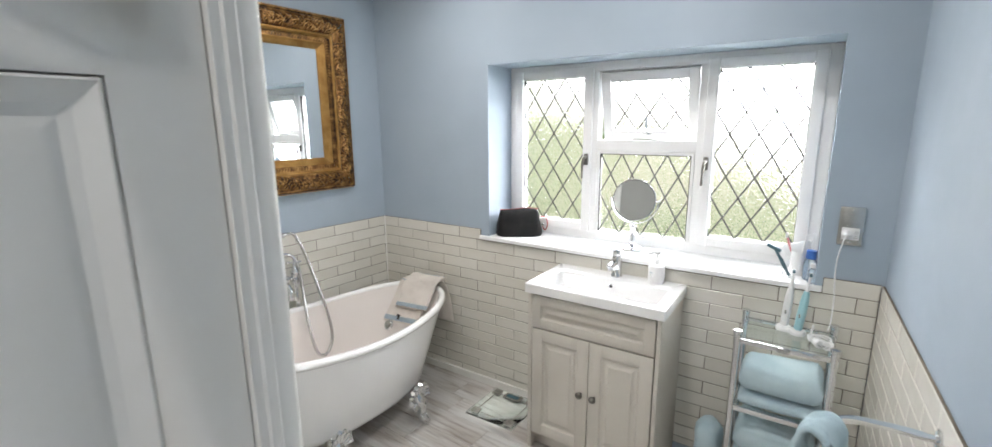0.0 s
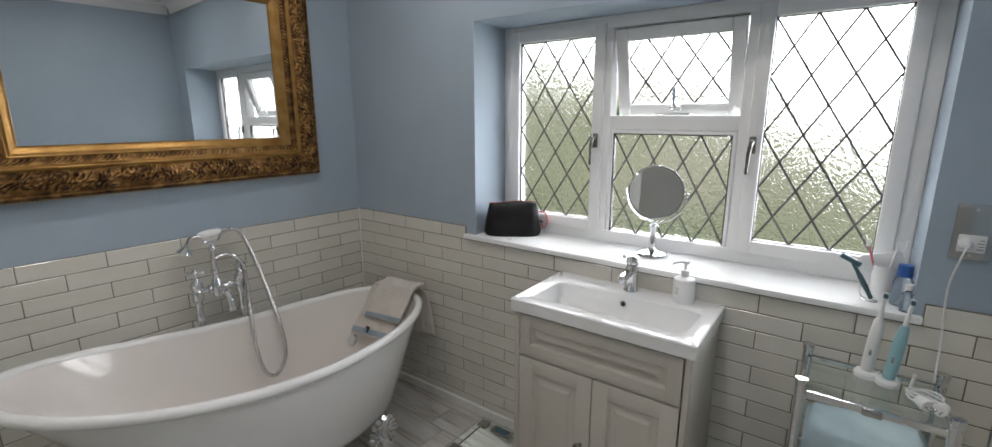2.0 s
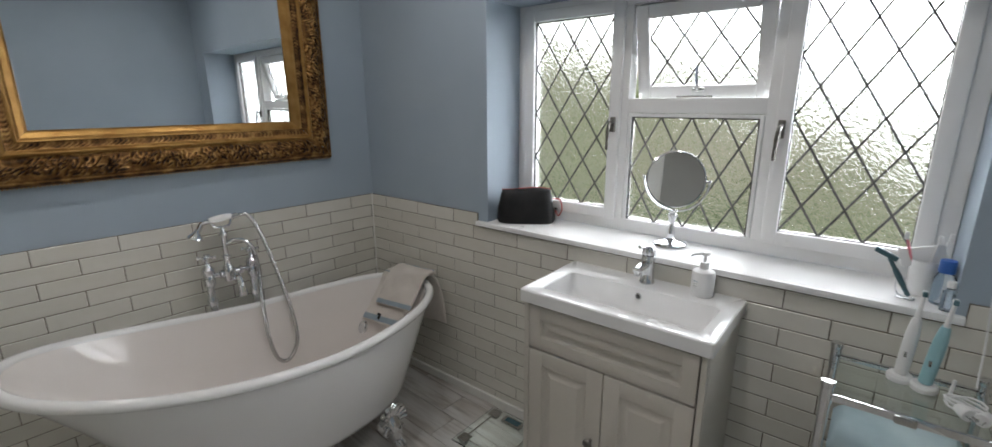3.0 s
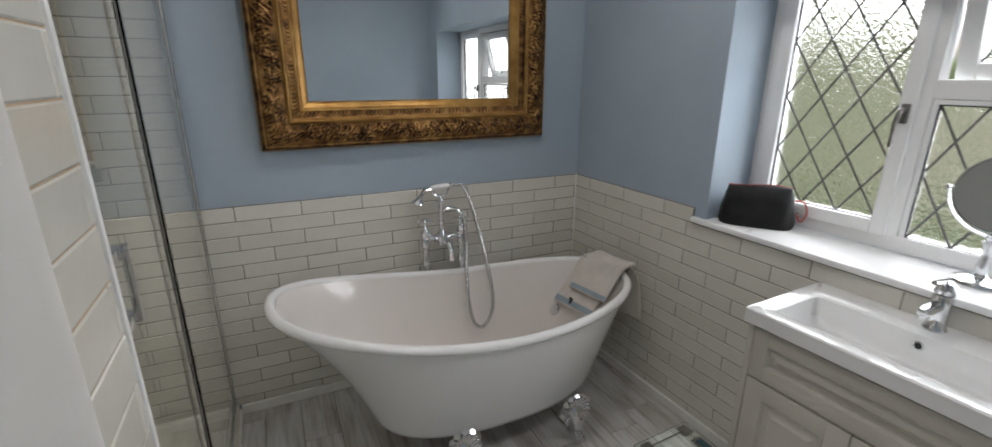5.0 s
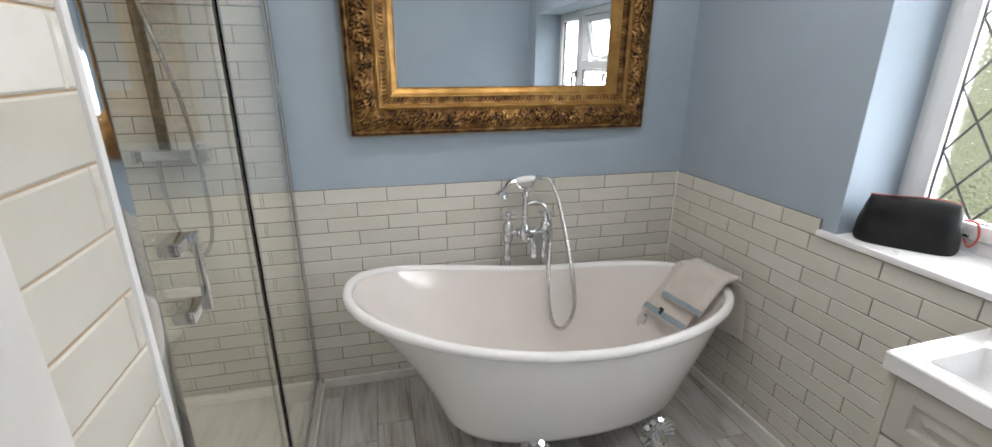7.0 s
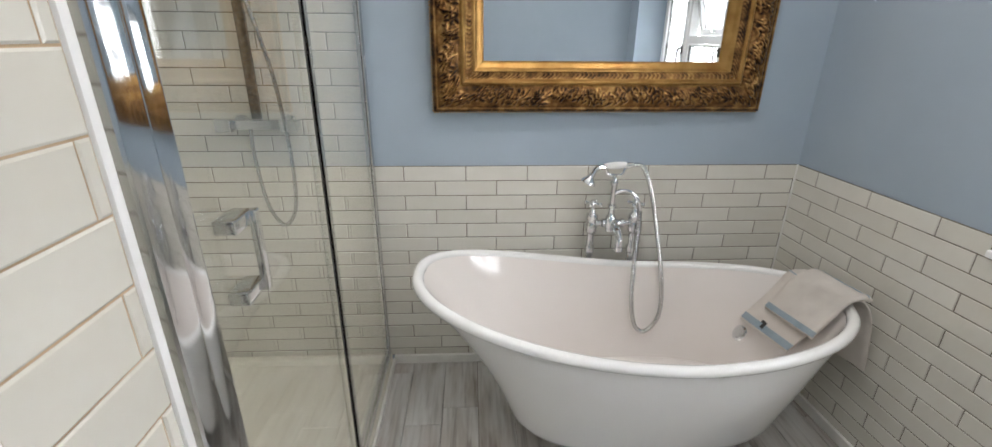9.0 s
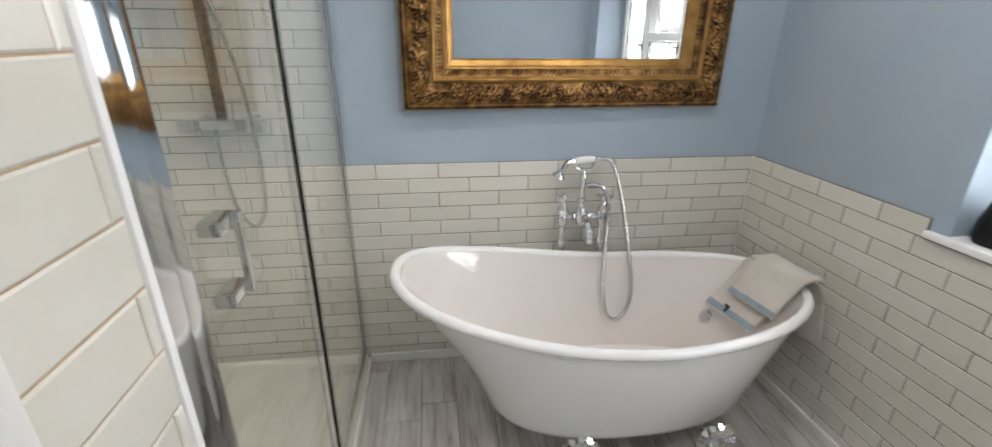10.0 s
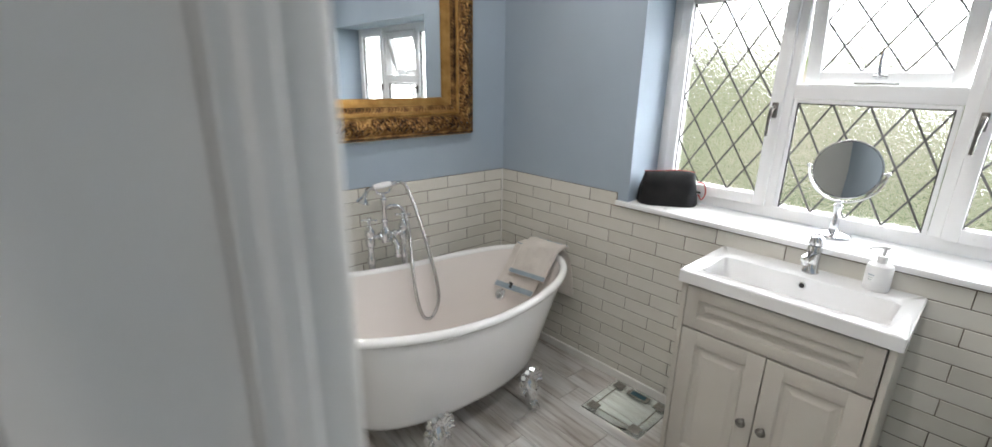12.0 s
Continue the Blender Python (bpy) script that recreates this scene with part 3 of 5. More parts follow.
for yy, sg in ((1.16, -1), (1.648, 1)):
    claw_foot(1, yy, sg)
    claw_foot(-1, yy, sg)

# ---- bath tap on stand pipes ----
tap = thing("bath_tap", "chrome bath shower mixer on stand pipes with cradle handset", "tap", (-2.3, 1.32, 0))
AX = -2.305
for yy in (1.235, 1.415):
    part("stand_pipe", turned([(0.03, 0), (0.03, 0.008), (0.016, 0.014), (0.016, 0.60), (0.021, 0.605), (0.021, 0.63), (0.0155, 0.64), (0.0155, 0.70)], (AX, yy, 0.0)), M_CHROME, tap)
    v = part("valve", turned([(0.018, 0.69), (0.024, 0.70), (0.024, 0.725), (0.019, 0.74), (0.025, 0.752), (0.025, 0.768), (0.014, 0.785), (0.009, 0.8), (0.009, 0.815)], (AX, yy, 0.0)), M_CHROME, tap)
    b = bmesh.new()
    ball(b, (AX, yy, 0.822), 0.013)
    for k in range(4):
        a = radians(45 + 90 * k + 12)
        d = Vector((math.cos(a), math.sin(a), 0))
        tube(b, [Vector((AX, yy, 0.822)) + d * 0.008, Vector((AX, yy, 0.822)) + d * 0.026], 0.005, 8)
        ball(b, Vector((AX, yy, 0.822)) + d * 0.031, 0.0085, u=8, v=6)
    lathe(b, [(0.008, 0.83), (0.01, 0.836), (0.0, 0.84)], (AX, yy, 0))
    part("cross_handle", b, M_CHROME, v, "chrome cross-head handle")
b = bmesh.new()
lathe(b, [(0.012, -0.09), (0.012, -0.05), (0.019, -0.046), (0.019, -0.036), (0.014, -0.03), (0.02, 0.0), (0.014, 0.03), (0.019, 0.036), (0.019, 0.046), (0.012, 0.05), (0.012, 0.09)], (AX, 1.325, 0.735), "Y")
lathe(b, [(0.02, 0.70), (0.026, 0.73), (0.022, 0.76), (0.013, 0.775), (0.013, 0.80), (0.018, 0.805), (0.018, 0.815), (0.011, 0.82), (0.011, 0.90), (0.017, 0.905), (0.017, 0.915), (0.009, 0.925), (0.009, 0.945)], (AX, 1.315, 0))
tube(b, smooth_path([(AX, 1.325, 0.735), (AX + 0.05, 1.327, 0.725), (AX + 0.085, 1.33, 0.70), (AX + 0.095, 1.33, 0.665)], 6), [0.017] * 10 + [0.015] * 9, 12)
lathe(b, [(0.018, 0), (0.018, 0.018), (0.0, 0.018)], (AX + 0.095, 1.33, 0.65))
part("mixer_body", b, M_CHROME, tap, "", 50)
b = tubed(smooth_path([(AX, 1.315, 0.86), (AX, 1.35, 0.875), (AX + 0.004, 1.395, 0.865), (AX + 0.01, 1.425, 0.825), (AX + 0.012, 1.432, 0.79)], 6), 0.0085, 10)
part("swan_arm", b, M_CHROME, tap)
b = bmesh.new()
for k in (-1, 1):
    tube(b, smooth_path([(AX, 1.315, 0.94), (AX, 1.315 + k * 0.026, 0.945), (AX, 1.315 + k * 0.038, 0.965), (AX, 1.315 + k * 0.036, 0.985)], 5), 0.006, 8)
part("cradle", b, M_CHROME, tap)
b = bmesh.new()
tube(b, smooth_path([(AX, 1.27, 0.975), (AX, 1.24, 0.97), (AX + 0.006, 1.222, 0.945)], 6), 0.010, 10)
lathe(b, [(0.011, 0.0), (0.013, 0.014), (0.030, 0.034), (0.032, 0.042), (0.028, 0.044)], (AX + 0.006, 1.222, 0.95), Matrix.Rotation(radians(180), 4, "X") @ Matrix.Rotation(radians(-25), 4, "X"))
hs = part("handset", b, M_CHROME, tap, "chrome shower handset with white ceramic grip")
part("hose_collar", turned([(0.011, 0), (0.013, 0.006), (0.011, 0.03)], (AX, 1.355, 0.98), Matrix.Rotation(radians(-80), 4, "X")), M_CHROME, hs)
part("grip", turned([(0.010, -0.045), (0.0135, -0.03), (0.0155, 0), (0.0135, 0.03), (0.010, 0.045)], (AX, 1.313, 0.982), Matrix.Rotation(radians(-86), 4, "X")), M_CERAMIC, hs, "white ceramic grip")
hp = smooth_path([(AX, 1.385, 0.985), (AX + 0.01, 1.425, 0.975), (AX + 0.02, 1.465, 0.88), (AX + 0.06, 1.50, 0.70), (AX + 0.12, 1.522, 0.50), (AX + 0.15, 1.515, 0.375), (AX + 0.16, 1.465, 0.305), (AX + 0.16, 1.415, 0.33), (AX + 0.14, 1.395, 0.44), (AX + 0.09, 1.405, 0.60), (AX + 0.04, 1.425, 0.72), (AX + 0.012, 1.432, 0.79)], 22)
part("hose", tubed(hp, [0.0085 + 0.0009 * (i % 2) for i in range(len(hp))], 8), M_STEEL, tap, "ribbed steel shower hose", 0)


tap.location.y += 0.022


# ---- towel over the bath end ----
def cloth(path, half, width_dir, thick, seed, wave=0.006, n=28, edge=1.0):
    """A folded cloth: a ribbon along a path, closed with thickness, with soft waves."""
    pts = smooth_path(path, 10)
    wd = Vector(width_dir).normalized()
    N = len(pts)
    up_rows, lo_rows = [], []
    for i, p in enumerate(pts):
        d = (pts[min(i + 1, N - 1)] - pts[max(i - 1, 0)]).normalized()
        nr = wd.cross(d).normalized()
        a, c = [], []
        for k in range(n + 1):
            t = k / n * 2 - 1
            q = p + wd * (t * half)
            w = wave * noise.noise(Vector((i * 0.09 + seed, t * 2.2, seed))) * 2 + wave * 0.5 * noise.noise(Vector((i * 0.3, t * 6, seed + 4)))
            rnd = thick * 0.5 * min(1.0, ((1 - abs(t)) / 0.05 + 0.15) ** 0.5, (min(i, N - 1 - i) / 1.5 + 0.2) ** 0.5)
            a.append(q + nr * (w + rnd))
            c.append(q + nr * (w - rnd))
        up_rows.append(a)
        lo_rows.append(c)
    bm = bmesh.new()
    A = grid_mesh(bm, up_rows)
    B = grid_mesh(bm, lo_rows)
    for i in range(N - 1):
        bm.faces.new((A[i][0], B[i][0], B[i + 1][0], A[i + 1][0]))
        bm.faces.new((A[i][-1], B[i][-1], B[i + 1][-1], A[i + 1][-1]))
    for k in range(n):
        bm.faces.new((A[0][k], B[0][k], B[0][k + 1], A[0][k + 1]))
        bm.faces.new((A[-1][k], B[-1][k], B[-1][k + 1], A[-1][k + 1]))
    return bm, up_rows


def stripe_on(rows, i0, i1, k0, k1, lift=0.003):
    bm = bmesh.new()
    rr = []
    for i in range(i0, i1 + 1):
        row = []
        for k in range(k0, k1 + 1):
            p = rows[i][k]
            dv = rows[min(i + 1, len(rows) - 1)][k] - rows[max(i - 1, 0)][k]
            du = rows[i][min(k + 1, len(rows[i]) - 1)] - rows[i][max(k - 1, 0)]
            row.append(p + du.cross(dv).normalized() * lift)
        rr.append(row)
    grid_mesh(bm, rr)
    return bm


tw = thing("bath_towel", "cream towels with grey-blue border stripes folded over the bath rim", "towel", (-1.86, 1.98, 0.62))
TWD = (0.97, 0.20, 0.0)
pa = [(-1.965, 1.845, 0.40), (-1.955, 1.895, 0.48), (-1.945, 1.945, 0.565), (-1.935, 1.975, 0.620), (-1.93, 2.012, 0.636), (-1.925, 2.05, 0.622), (-1.915, 2.078, 0.56), (-1.90, 2.086, 0.47), (-1.89, 2.088, 0.37)]
bm_, rows_ = cloth(pa, 0.118, TWD, 0.013, 3.0, 0.004)
large = part("large_towel", bm_, M_TOWEL_W, tw, "", 60)
for lift in (-0.002, 0.002):
    part("border_stripe", stripe_on(rows_, 1, 4, 0, 28, lift), M_STRIPE, large, "grey-blue woven stripe", 60)
    part("border_stripe", stripe_on(rows_, 31, 32, 0, 6, lift), M_STRIPE, large, "grey-blue woven stripe", 60)
pb = [(-1.905, 1.885, 0.492), (-1.90, 1.92, 0.555), (-1.895, 1.96, 0.622), (-1.89, 1.985, 0.647), (-1.885, 2.015, 0.660), (-1.88, 2.035, 0.656)]
bm_, rows_ = cloth(pb, 0.108, TWD, 0.02, 7.0, 0.003)
small = part("hand_towel", bm_, M_TOWEL_W, tw, "folded cream hand towel", 60)
for lift in (-0.002, 0.002):
    part("border_stripe", stripe_on(rows_, 1, 4, 0, 28, lift), M_STRIPE, small, "grey-blue woven stripe", 60)
    part("border_stripe", stripe_on(rows_, 42, 44, 0, 28, lift), M_STRIPE, small, "grey-blue woven stripe", 60)
b = bmesh.new()
box(b, -0.015, 0.015, -0.015, 0.015, -0.003, 0.003, 0.001, 1)
bmesh.ops.transform(b, matrix=look((-1.985, 1.853, 0.432), (-1.985, 1.45, 0.67)), verts=b.verts)
part("label_tag", b, M_BLACK, tw, "small black woven label")

tw.location.y += 0.024

# ---- gilt mirror ----
OY0, OY1, OZ0, OZ1 = 0.613, 1.908, 1.188, 2.155
IY0, IY1, IZ0, IZ1 = 0.806, 1.714, 1.376, 1.968
MX = WX - 0.008
gm = thing("wall_mirror", "large rectangular mirror in a carved antique gilt frame", "mirror", (MX, 1.24, OZ0))
part("mirror_glass", boxed(MX + 0.004, MX + 0.012, IY0 - 0.02, IY1 + 0.02, IZ0 - 0.02, IZ1 + 0.02), M_MIRROR, gm, "clear mirror glass", 0)


def frame_height(t):
    """The frame's section: t 0 at the outer edge, 1 at the glass."""
    pts = ((0.0, 0.012), (0.02, 0.03), (0.06, 0.036), (0.09, 0.032), (0.12, 0.040), (0.30, 0.050), (0.48, 0.047), (0.55, 0.040), (0.565, 0.052), (0.60, 0.056), (0.64, 0.052), (0.66, 0.040), (0.70, 0.037), (0.78, 0.036), (0.80, 0.040), (0.84, 0.038), (0.86, 0.030), (0.97, 0.020), (1.0, 0.014))
    for (a, h), (c, k) in zip(pts, pts[1:]):
        if t <= c:
            return h + (k - h) * (t - a) / (c - a)
    return pts[-1][1]


def carved_rail(L, seed, wid):
    """Height field of one side: foliage, rosettes and scrolls in the wide band, a small leaf run further in."""
    rng = random.Random(seed)
    nu, nv = int(L / 0.0034), 52
    U = np.linspace(0, L, nu)
    T = np.linspace(0, 1, nv)
    H = np.array([[frame_height(t) for t in T]] * nu)
    uu, tt = np.meshgrid(U, T, indexing="ij")
    vv = tt * wid
    orn = np.zeros_like(H)
    c0 = 0.335 * wid
    k = 0
    u = 0.02
    while u < L:
        v0 = c0 + 0.012 * math.sin(u * 19 + seed)
        if k % 4 == 0:
            r = 0.027
            d = np.hypot(uu - u, vv - v0)
            th = np.arctan2(vv - v0, uu - u)
            pet = r * (0.78 + 0.22 * np.cos(6 * th))
            orn = np.maximum(orn, 0.016 * np.clip(1 - (d / pet) ** 2, 0, 1) ** 0.5 * (0.6 + 0.4 * np.cos(6 * th) ** 2))
            orn = np.maximum(orn, 0.021 * np.clip(1 - (d / (r * 0.3)) ** 2, 0, 1) ** 0.5)
        for _ in range(5):
            a = rng.uniform(0, 6.28)
            lu, lv = u + rng.uniform(-0.025, 0.025), v0 + rng.uniform(-0.028, 0.028)
            l, w = rng.uniform(0.012, 0.022), rng.uniform(0.005, 0.008)
            du, dv = uu - lu, vv - lv
            p, q = du * math.cos(a) + dv * math.sin(a), -du * math.sin(a) + dv * math.cos(a)
            s = np.clip(1 - (p / l) ** 2 - (q / w) ** 2, 0, 1)
            orn = np.maximum(orn, rng.uniform(0.008, 0.014) * s ** 0.5 * (0.75 + 0.25 * np.abs(np.sin(p * 420))))
        u += rng.uniform(0.018, 0.026)
        k += 1
    band = np.clip((tt - 0.12) / 0.05, 0, 1) * np.clip((0.56 - tt) / 0.04, 0, 1)
    H = H + orn * band
    inner = np.clip((tt - 0.665) / 0.02, 0, 1) * np.clip((0.795 - tt) / 0.02, 0, 1)
    H = H + inner * 0.0045 * np.abs(np.sin(uu * 150 + np.sin(tt * 40) * 1.2)) * (0.6 + 0.4 * np.sin(uu * 37))
    return U, T, H


def mirror_side(name, A, B, inA, inB, seed):
    """A mitred side between two outer corners and the two inner ones (y, z pairs)."""
    A, B, inA, inB = [Vector((0, *p)) for p in (A, B, inA, inB)]
    L = (B - A).length
    wid = 0.19
    U, T, H = carved_rail(L, seed, wid)
    rows = []
    for i, u in enumerate(U):
        s = u / L
        row = []
        for j, t in enumerate(T):
            p = A.lerp(B, s).lerp(inA.lerp(inB, s), t)
            row.append(Vector((MX + H[i][j], p.y, p.z)))
        row.insert(0, Vector((MX, row[0].y, row[0].z)))
        row.append(Vector((MX + 0.002, row[-1].y, row[-1].z)))
        rows.append(row)
    bm = bmesh.new()
    grid_mesh(bm, rows)
    me = bpy.data.meshes.new(name)
    for f in bm.faces:
        f.smooth = True
        c = f.calc_center_median()
        d = min(c.y - OY0, OY1 - c.y, c.z - OZ0, OZ1 - c.z) / 0.19
        f.material_index = 1 if (0.55 < d < 0.665 or d > 0.795) else 0
    bmesh.ops.recalc_face_normals(bm, faces=bm.faces)
    bm.to_mesh(me)
    bm.free()
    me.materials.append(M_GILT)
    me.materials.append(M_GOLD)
    ob = new(name, me)
    ob.parent = gm
    ob.matrix_parent_inverse = gm.matrix_basis.inverted()
    ob["label"] = "carved gilt frame side with leaves and rosettes"


mirror_side("frame_side", (OY0, OZ0), (OY1, OZ0), (IY0, IZ0), (IY1, IZ0), 11)
mirror_side("frame_side", (OY1, OZ0), (OY1, OZ1), (IY1, IZ0), (IY1, IZ1), 12)
mirror_side("frame_side", (OY1, OZ1), (OY0, OZ1), (IY1, IZ1), (IY0, IZ1), 13)
mirror_side("frame_side", (OY0, OZ1), (OY0, OZ0), (IY0, IZ1), (IY0, IZ0), 14)
# the mirror stands off the wall a little more at one end
LEAN_OUT = Matrix.Translation((MX, OY1, 0)) @ Matrix.Rotation(radians(1.3), 4, "Z") @ Matrix.Translation((-MX, -OY1, 0))
b = bmesh.new()
for (a, c, d, e) in ((OY0, OZ0, OY1, OZ0), (OY1, OZ0, OY1, OZ1), (OY1, OZ1, OY0, OZ1), (OY0, OZ1, OY0, OZ0)):
    L = math.hypot(d - a, e - c)
    n = int(L / 0.0115)
    for i in range(n):
        s = (i + 0.5) / n
        bmesh.ops.create_icosphere(b, subdivisions=1, radius=0.0048, matrix=Matrix.Translation((MX + 0.012, a + (d - a) * s, c + (e - c) * s)))
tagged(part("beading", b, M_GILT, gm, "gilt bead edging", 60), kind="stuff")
gm.matrix_basis = LEAN_OUT @ gm.matrix_basis


# ---- washbasin cabinet ----
VX0, VX1, VY0, VY1 = -1.058, -0.450, 1.795, WY - 0.003
van = thing("vanity_cabinet", "greige painted washstand cabinet with two panelled doors", "cabinet", ((VX0 + VX1) / 2, 1.92, 0))
b = bmesh.new()
box(b, VX0, VX0 + 0.018, VY0 + 0.002, VY1, 0.0, 0.797, 0.002)
box(b, VX1 - 0.018, VX1, VY0 + 0.002, VY1, 0.0, 0.797, 0.002)
box(b, VX0 + 0.018, VX1 - 0.018, VY1 - 0.012, VY1, 0.02, 0.79)
box(b, VX0 + 0.018, VX1 - 0.018, VY0 + 0.03, VY1 - 0.012, 0.075, 0.09)
box(b, VX0 + 0.018, VX1 - 0.018, VY0 + 0.035, VY0 + 0.05, 0.0, 0.075)
part("carcass", b, M_CREAM, van)


def sunk_front(x0, x1, z0, z1, y, border):
    """A door or drawer front: a frame round a sunk moulding and a raised field."""
    bm = bmesh.new()
    e = border
    box(bm, x0, x0 + e, y, y + 0.018, z0, z1, 0.0025)
    box(bm, x1 - e, x1, y, y + 0.018, z0, z1, 0.0025)
    box(bm, x0 + e - 0.002, x1 - e + 0.002, y + 0.0003, y + 0.018, z0, z0 + e, 0.0025)
    box(bm, x0 + e - 0.002, x1 - e + 0.002, y + 0.0003, y + 0.018, z1 - e, z1, 0.0025)
    steps = [(-0.003, 0.001), (0.002, 0.004), (0.006, 0.0085), (0.013, 0.009), (0.030, 0.002), (0.034, 0.0), (0.037, 0.0)]
    rings = []
    for d, h in steps:
        q = e + d
        rings.append([bm.verts.new((xx, y + h, zz)) for xx, zz in ((x0 + q, z0 + q), (x1 - q, z0 + q), (x1 - q, z1 - q), (x0 + q, z1 - q))])
    for a, c in zip(rings, rings[1:]):
        for i in range(4):
            bm.faces.new((a[i], a[(i + 1) % 4], c[(i + 1) % 4], c[i]))
    bm.faces.new(rings[-1])
    return bm


XM = (VX0 + VX1) / 2 + 0.003
part("drawer_front", sunk_front(VX0 + 0.022, VX1 - 0.022, 0.634, 0.790, VY0 - 0.016, 0.045), M_CREAM, van, "fixed panelled front under the basin")
part("side_strip", boxed(VX0 + 0.001, VX0 + 0.020, VY0 - 0.0155, VY0 + 0.001, 0.0, 0.795, 0.0015), M_CREAM, van)
part("side_strip", boxed(VX1 - 0.0175, VX1 - 0.001, VY0 - 0.0155, VY0 + 0.001, 0.0, 0.795, 0.0015), M_CREAM, van)
for d0, d1, kx in ((VX0 + 0.023, XM - 0.0016, XM - 0.032), (XM + 0.0016, VX1 - 0.0225, XM + 0.032)):
    dr = part("cabinet_door", sunk_front(d0, d1, 0.085, 0.627, VY0 - 0.016, 0.055), M_CREAM, van, "panelled greige door")
    b = turned([(0.006, 0.0), (0.006, 0.012), (0.010, 0.016), (0.0155, 0.02), (0.0165, 0.025), (0.014, 0.029), (0.011, 0.028), (0.009, 0.031), (0.0, 0.032)], (kx, VY0 - 0.016, 0.372), Matrix.Rotation(radians(90), 4, "X"), 20)
    part("knob", b, M_KNOB, dr, "round ridged pewter knob", 40)

# basin slab with its sunk bowl
BX0, BX1, BY0, BY1, BZ = -1.069, -0.438, 1.765, WY - 0.002, 0.845
basin = thing("wash_basin", "white rectangular ceramic basin on the washstand", "basin", ((BX0 + BX1) / 2, 1.95, 0.798))


def bowl_ring(x0, x1, y0, y1, z, r, n=6):
    out = []
    for cx, cy, a0 in ((x1 - r, y1 - r, 0), (x0 + r, y1 - r, 90), (x0 + r, y0 + r, 180), (x1 - r, y0 + r, 270)):
        for i in range(n + 1):
            a = radians(a0 + 90 * i / n)
            out.append(Vector((cx + r * math.cos(a), cy + r * math.sin(a), z)))
    return out


b = bmesh.new()
IX0, IX1, JY0, JY1 = BX0 + 0.055, BX1 - 0.050, BY0 + 0.055, BY1 - 0.112
skin(b, [bowl_ring(BX0 + 0.01, BX1 - 0.01, BY0 + 0.01, BY1 - 0.001, BZ - 0.047, 0.006),
         bowl_ring(BX0, BX1, BY0, BY1, BZ - 0.044, 0.008),
         bowl_ring(BX0, BX1, BY0, BY1, BZ - 0.004, 0.008),
         bowl_ring(BX0 + 0.004, BX1 - 0.004, BY0 + 0.004, BY1 - 0.004, BZ, 0.008),
         bowl_ring(IX0 - 0.006, IX1 + 0.006, JY0 - 0.006, JY1 + 0.006, BZ, 0.022),
         bowl_ring(IX0, IX1, JY0, JY1, BZ - 0.005, 0.02),
         bowl_ring(IX0 + 0.006, IX1 - 0.006, JY0 + 0.005, JY1 - 0.004, BZ - 0.06, 0.025),
         bowl_ring(IX0 + 0.03, IX1 - 0.03, JY0 + 0.025, JY1 - 0.02, BZ - 0.085, 0.03),
         bowl_ring(IX0 + 0.1, IX1 - 0.1, JY0 + 0.07, JY1 - 0.06, BZ - 0.092, 0.03)])
part("basin_slab", b, M_CERAMIC, basin, "", 40)
OX = (IX0 + IX1) / 2
ov = part("overflow_ring", turned([(0.008, 0.0), (0.0125, 0.001), (0.0125, 0.003), (0.0085, 0.0045), (0.0075, 0.002)], (OX, JY1 - 0.0035, BZ - 0.032), Matrix.Rotation(radians(90), 4, "X")), M_CHROME, basin, "chrome overflow ring")
# a solid black disc stands in for the shade inside the overflow
part("overflow_hole_shade", turned([(0.0078, 0.0), (0.0078, 0.0035), (0.0, 0.0035)], (OX, JY1 - 0.0035, BZ - 0.032), Matrix.Rotation(radians(90), 4, "X")), M_BLACK, ov)
part("waste", turned([(0.032, 0.0), (0.032, 0.003), (0.026, 0.006), (0.0, 0.008)], (OX, (JY0 + JY1) / 2, BZ - 0.092)), M_CHROME, basin, "chrome waste plug")

bt = thing("basin_tap", "chrome single-lever basin mixer tap", "tap", (OX, 2.09, BZ))
TY = 2.088
b = turned([(0.027, 0), (0.027, 0.004), (0.0235, 0.01), (0.0225, 0.05), (0.0235, 0.095), (0.0225, 0.1)], (OX, TY, BZ))
box(b, OX - 0.013, OX + 0.013, TY - 0.105, TY + 0.0, BZ + 0.062, BZ + 0.082, 0.006)
lathe(b, [(0.011, -0.006), (0.011, 0.006)], (OX, TY - 0.092, BZ + 0.058))
part("tap_body", b, M_CHROME, bt)
b = turned([(0.0225, 0), (0.0235, 0.004), (0.022, 0.022), (0.016, 0.03), (0.0, 0.032)], (OX, TY, BZ + 0.102))
tube(b, smooth_path([(OX, TY + 0.012, BZ + 0.130), (OX, TY - 0.03, BZ + 0.140), (OX, TY - 0.085, BZ + 0.150)], 6), [0.011 - 0.0004 * i for i in range(13)], 10)
part("lever", b, M_CHROME, bt)

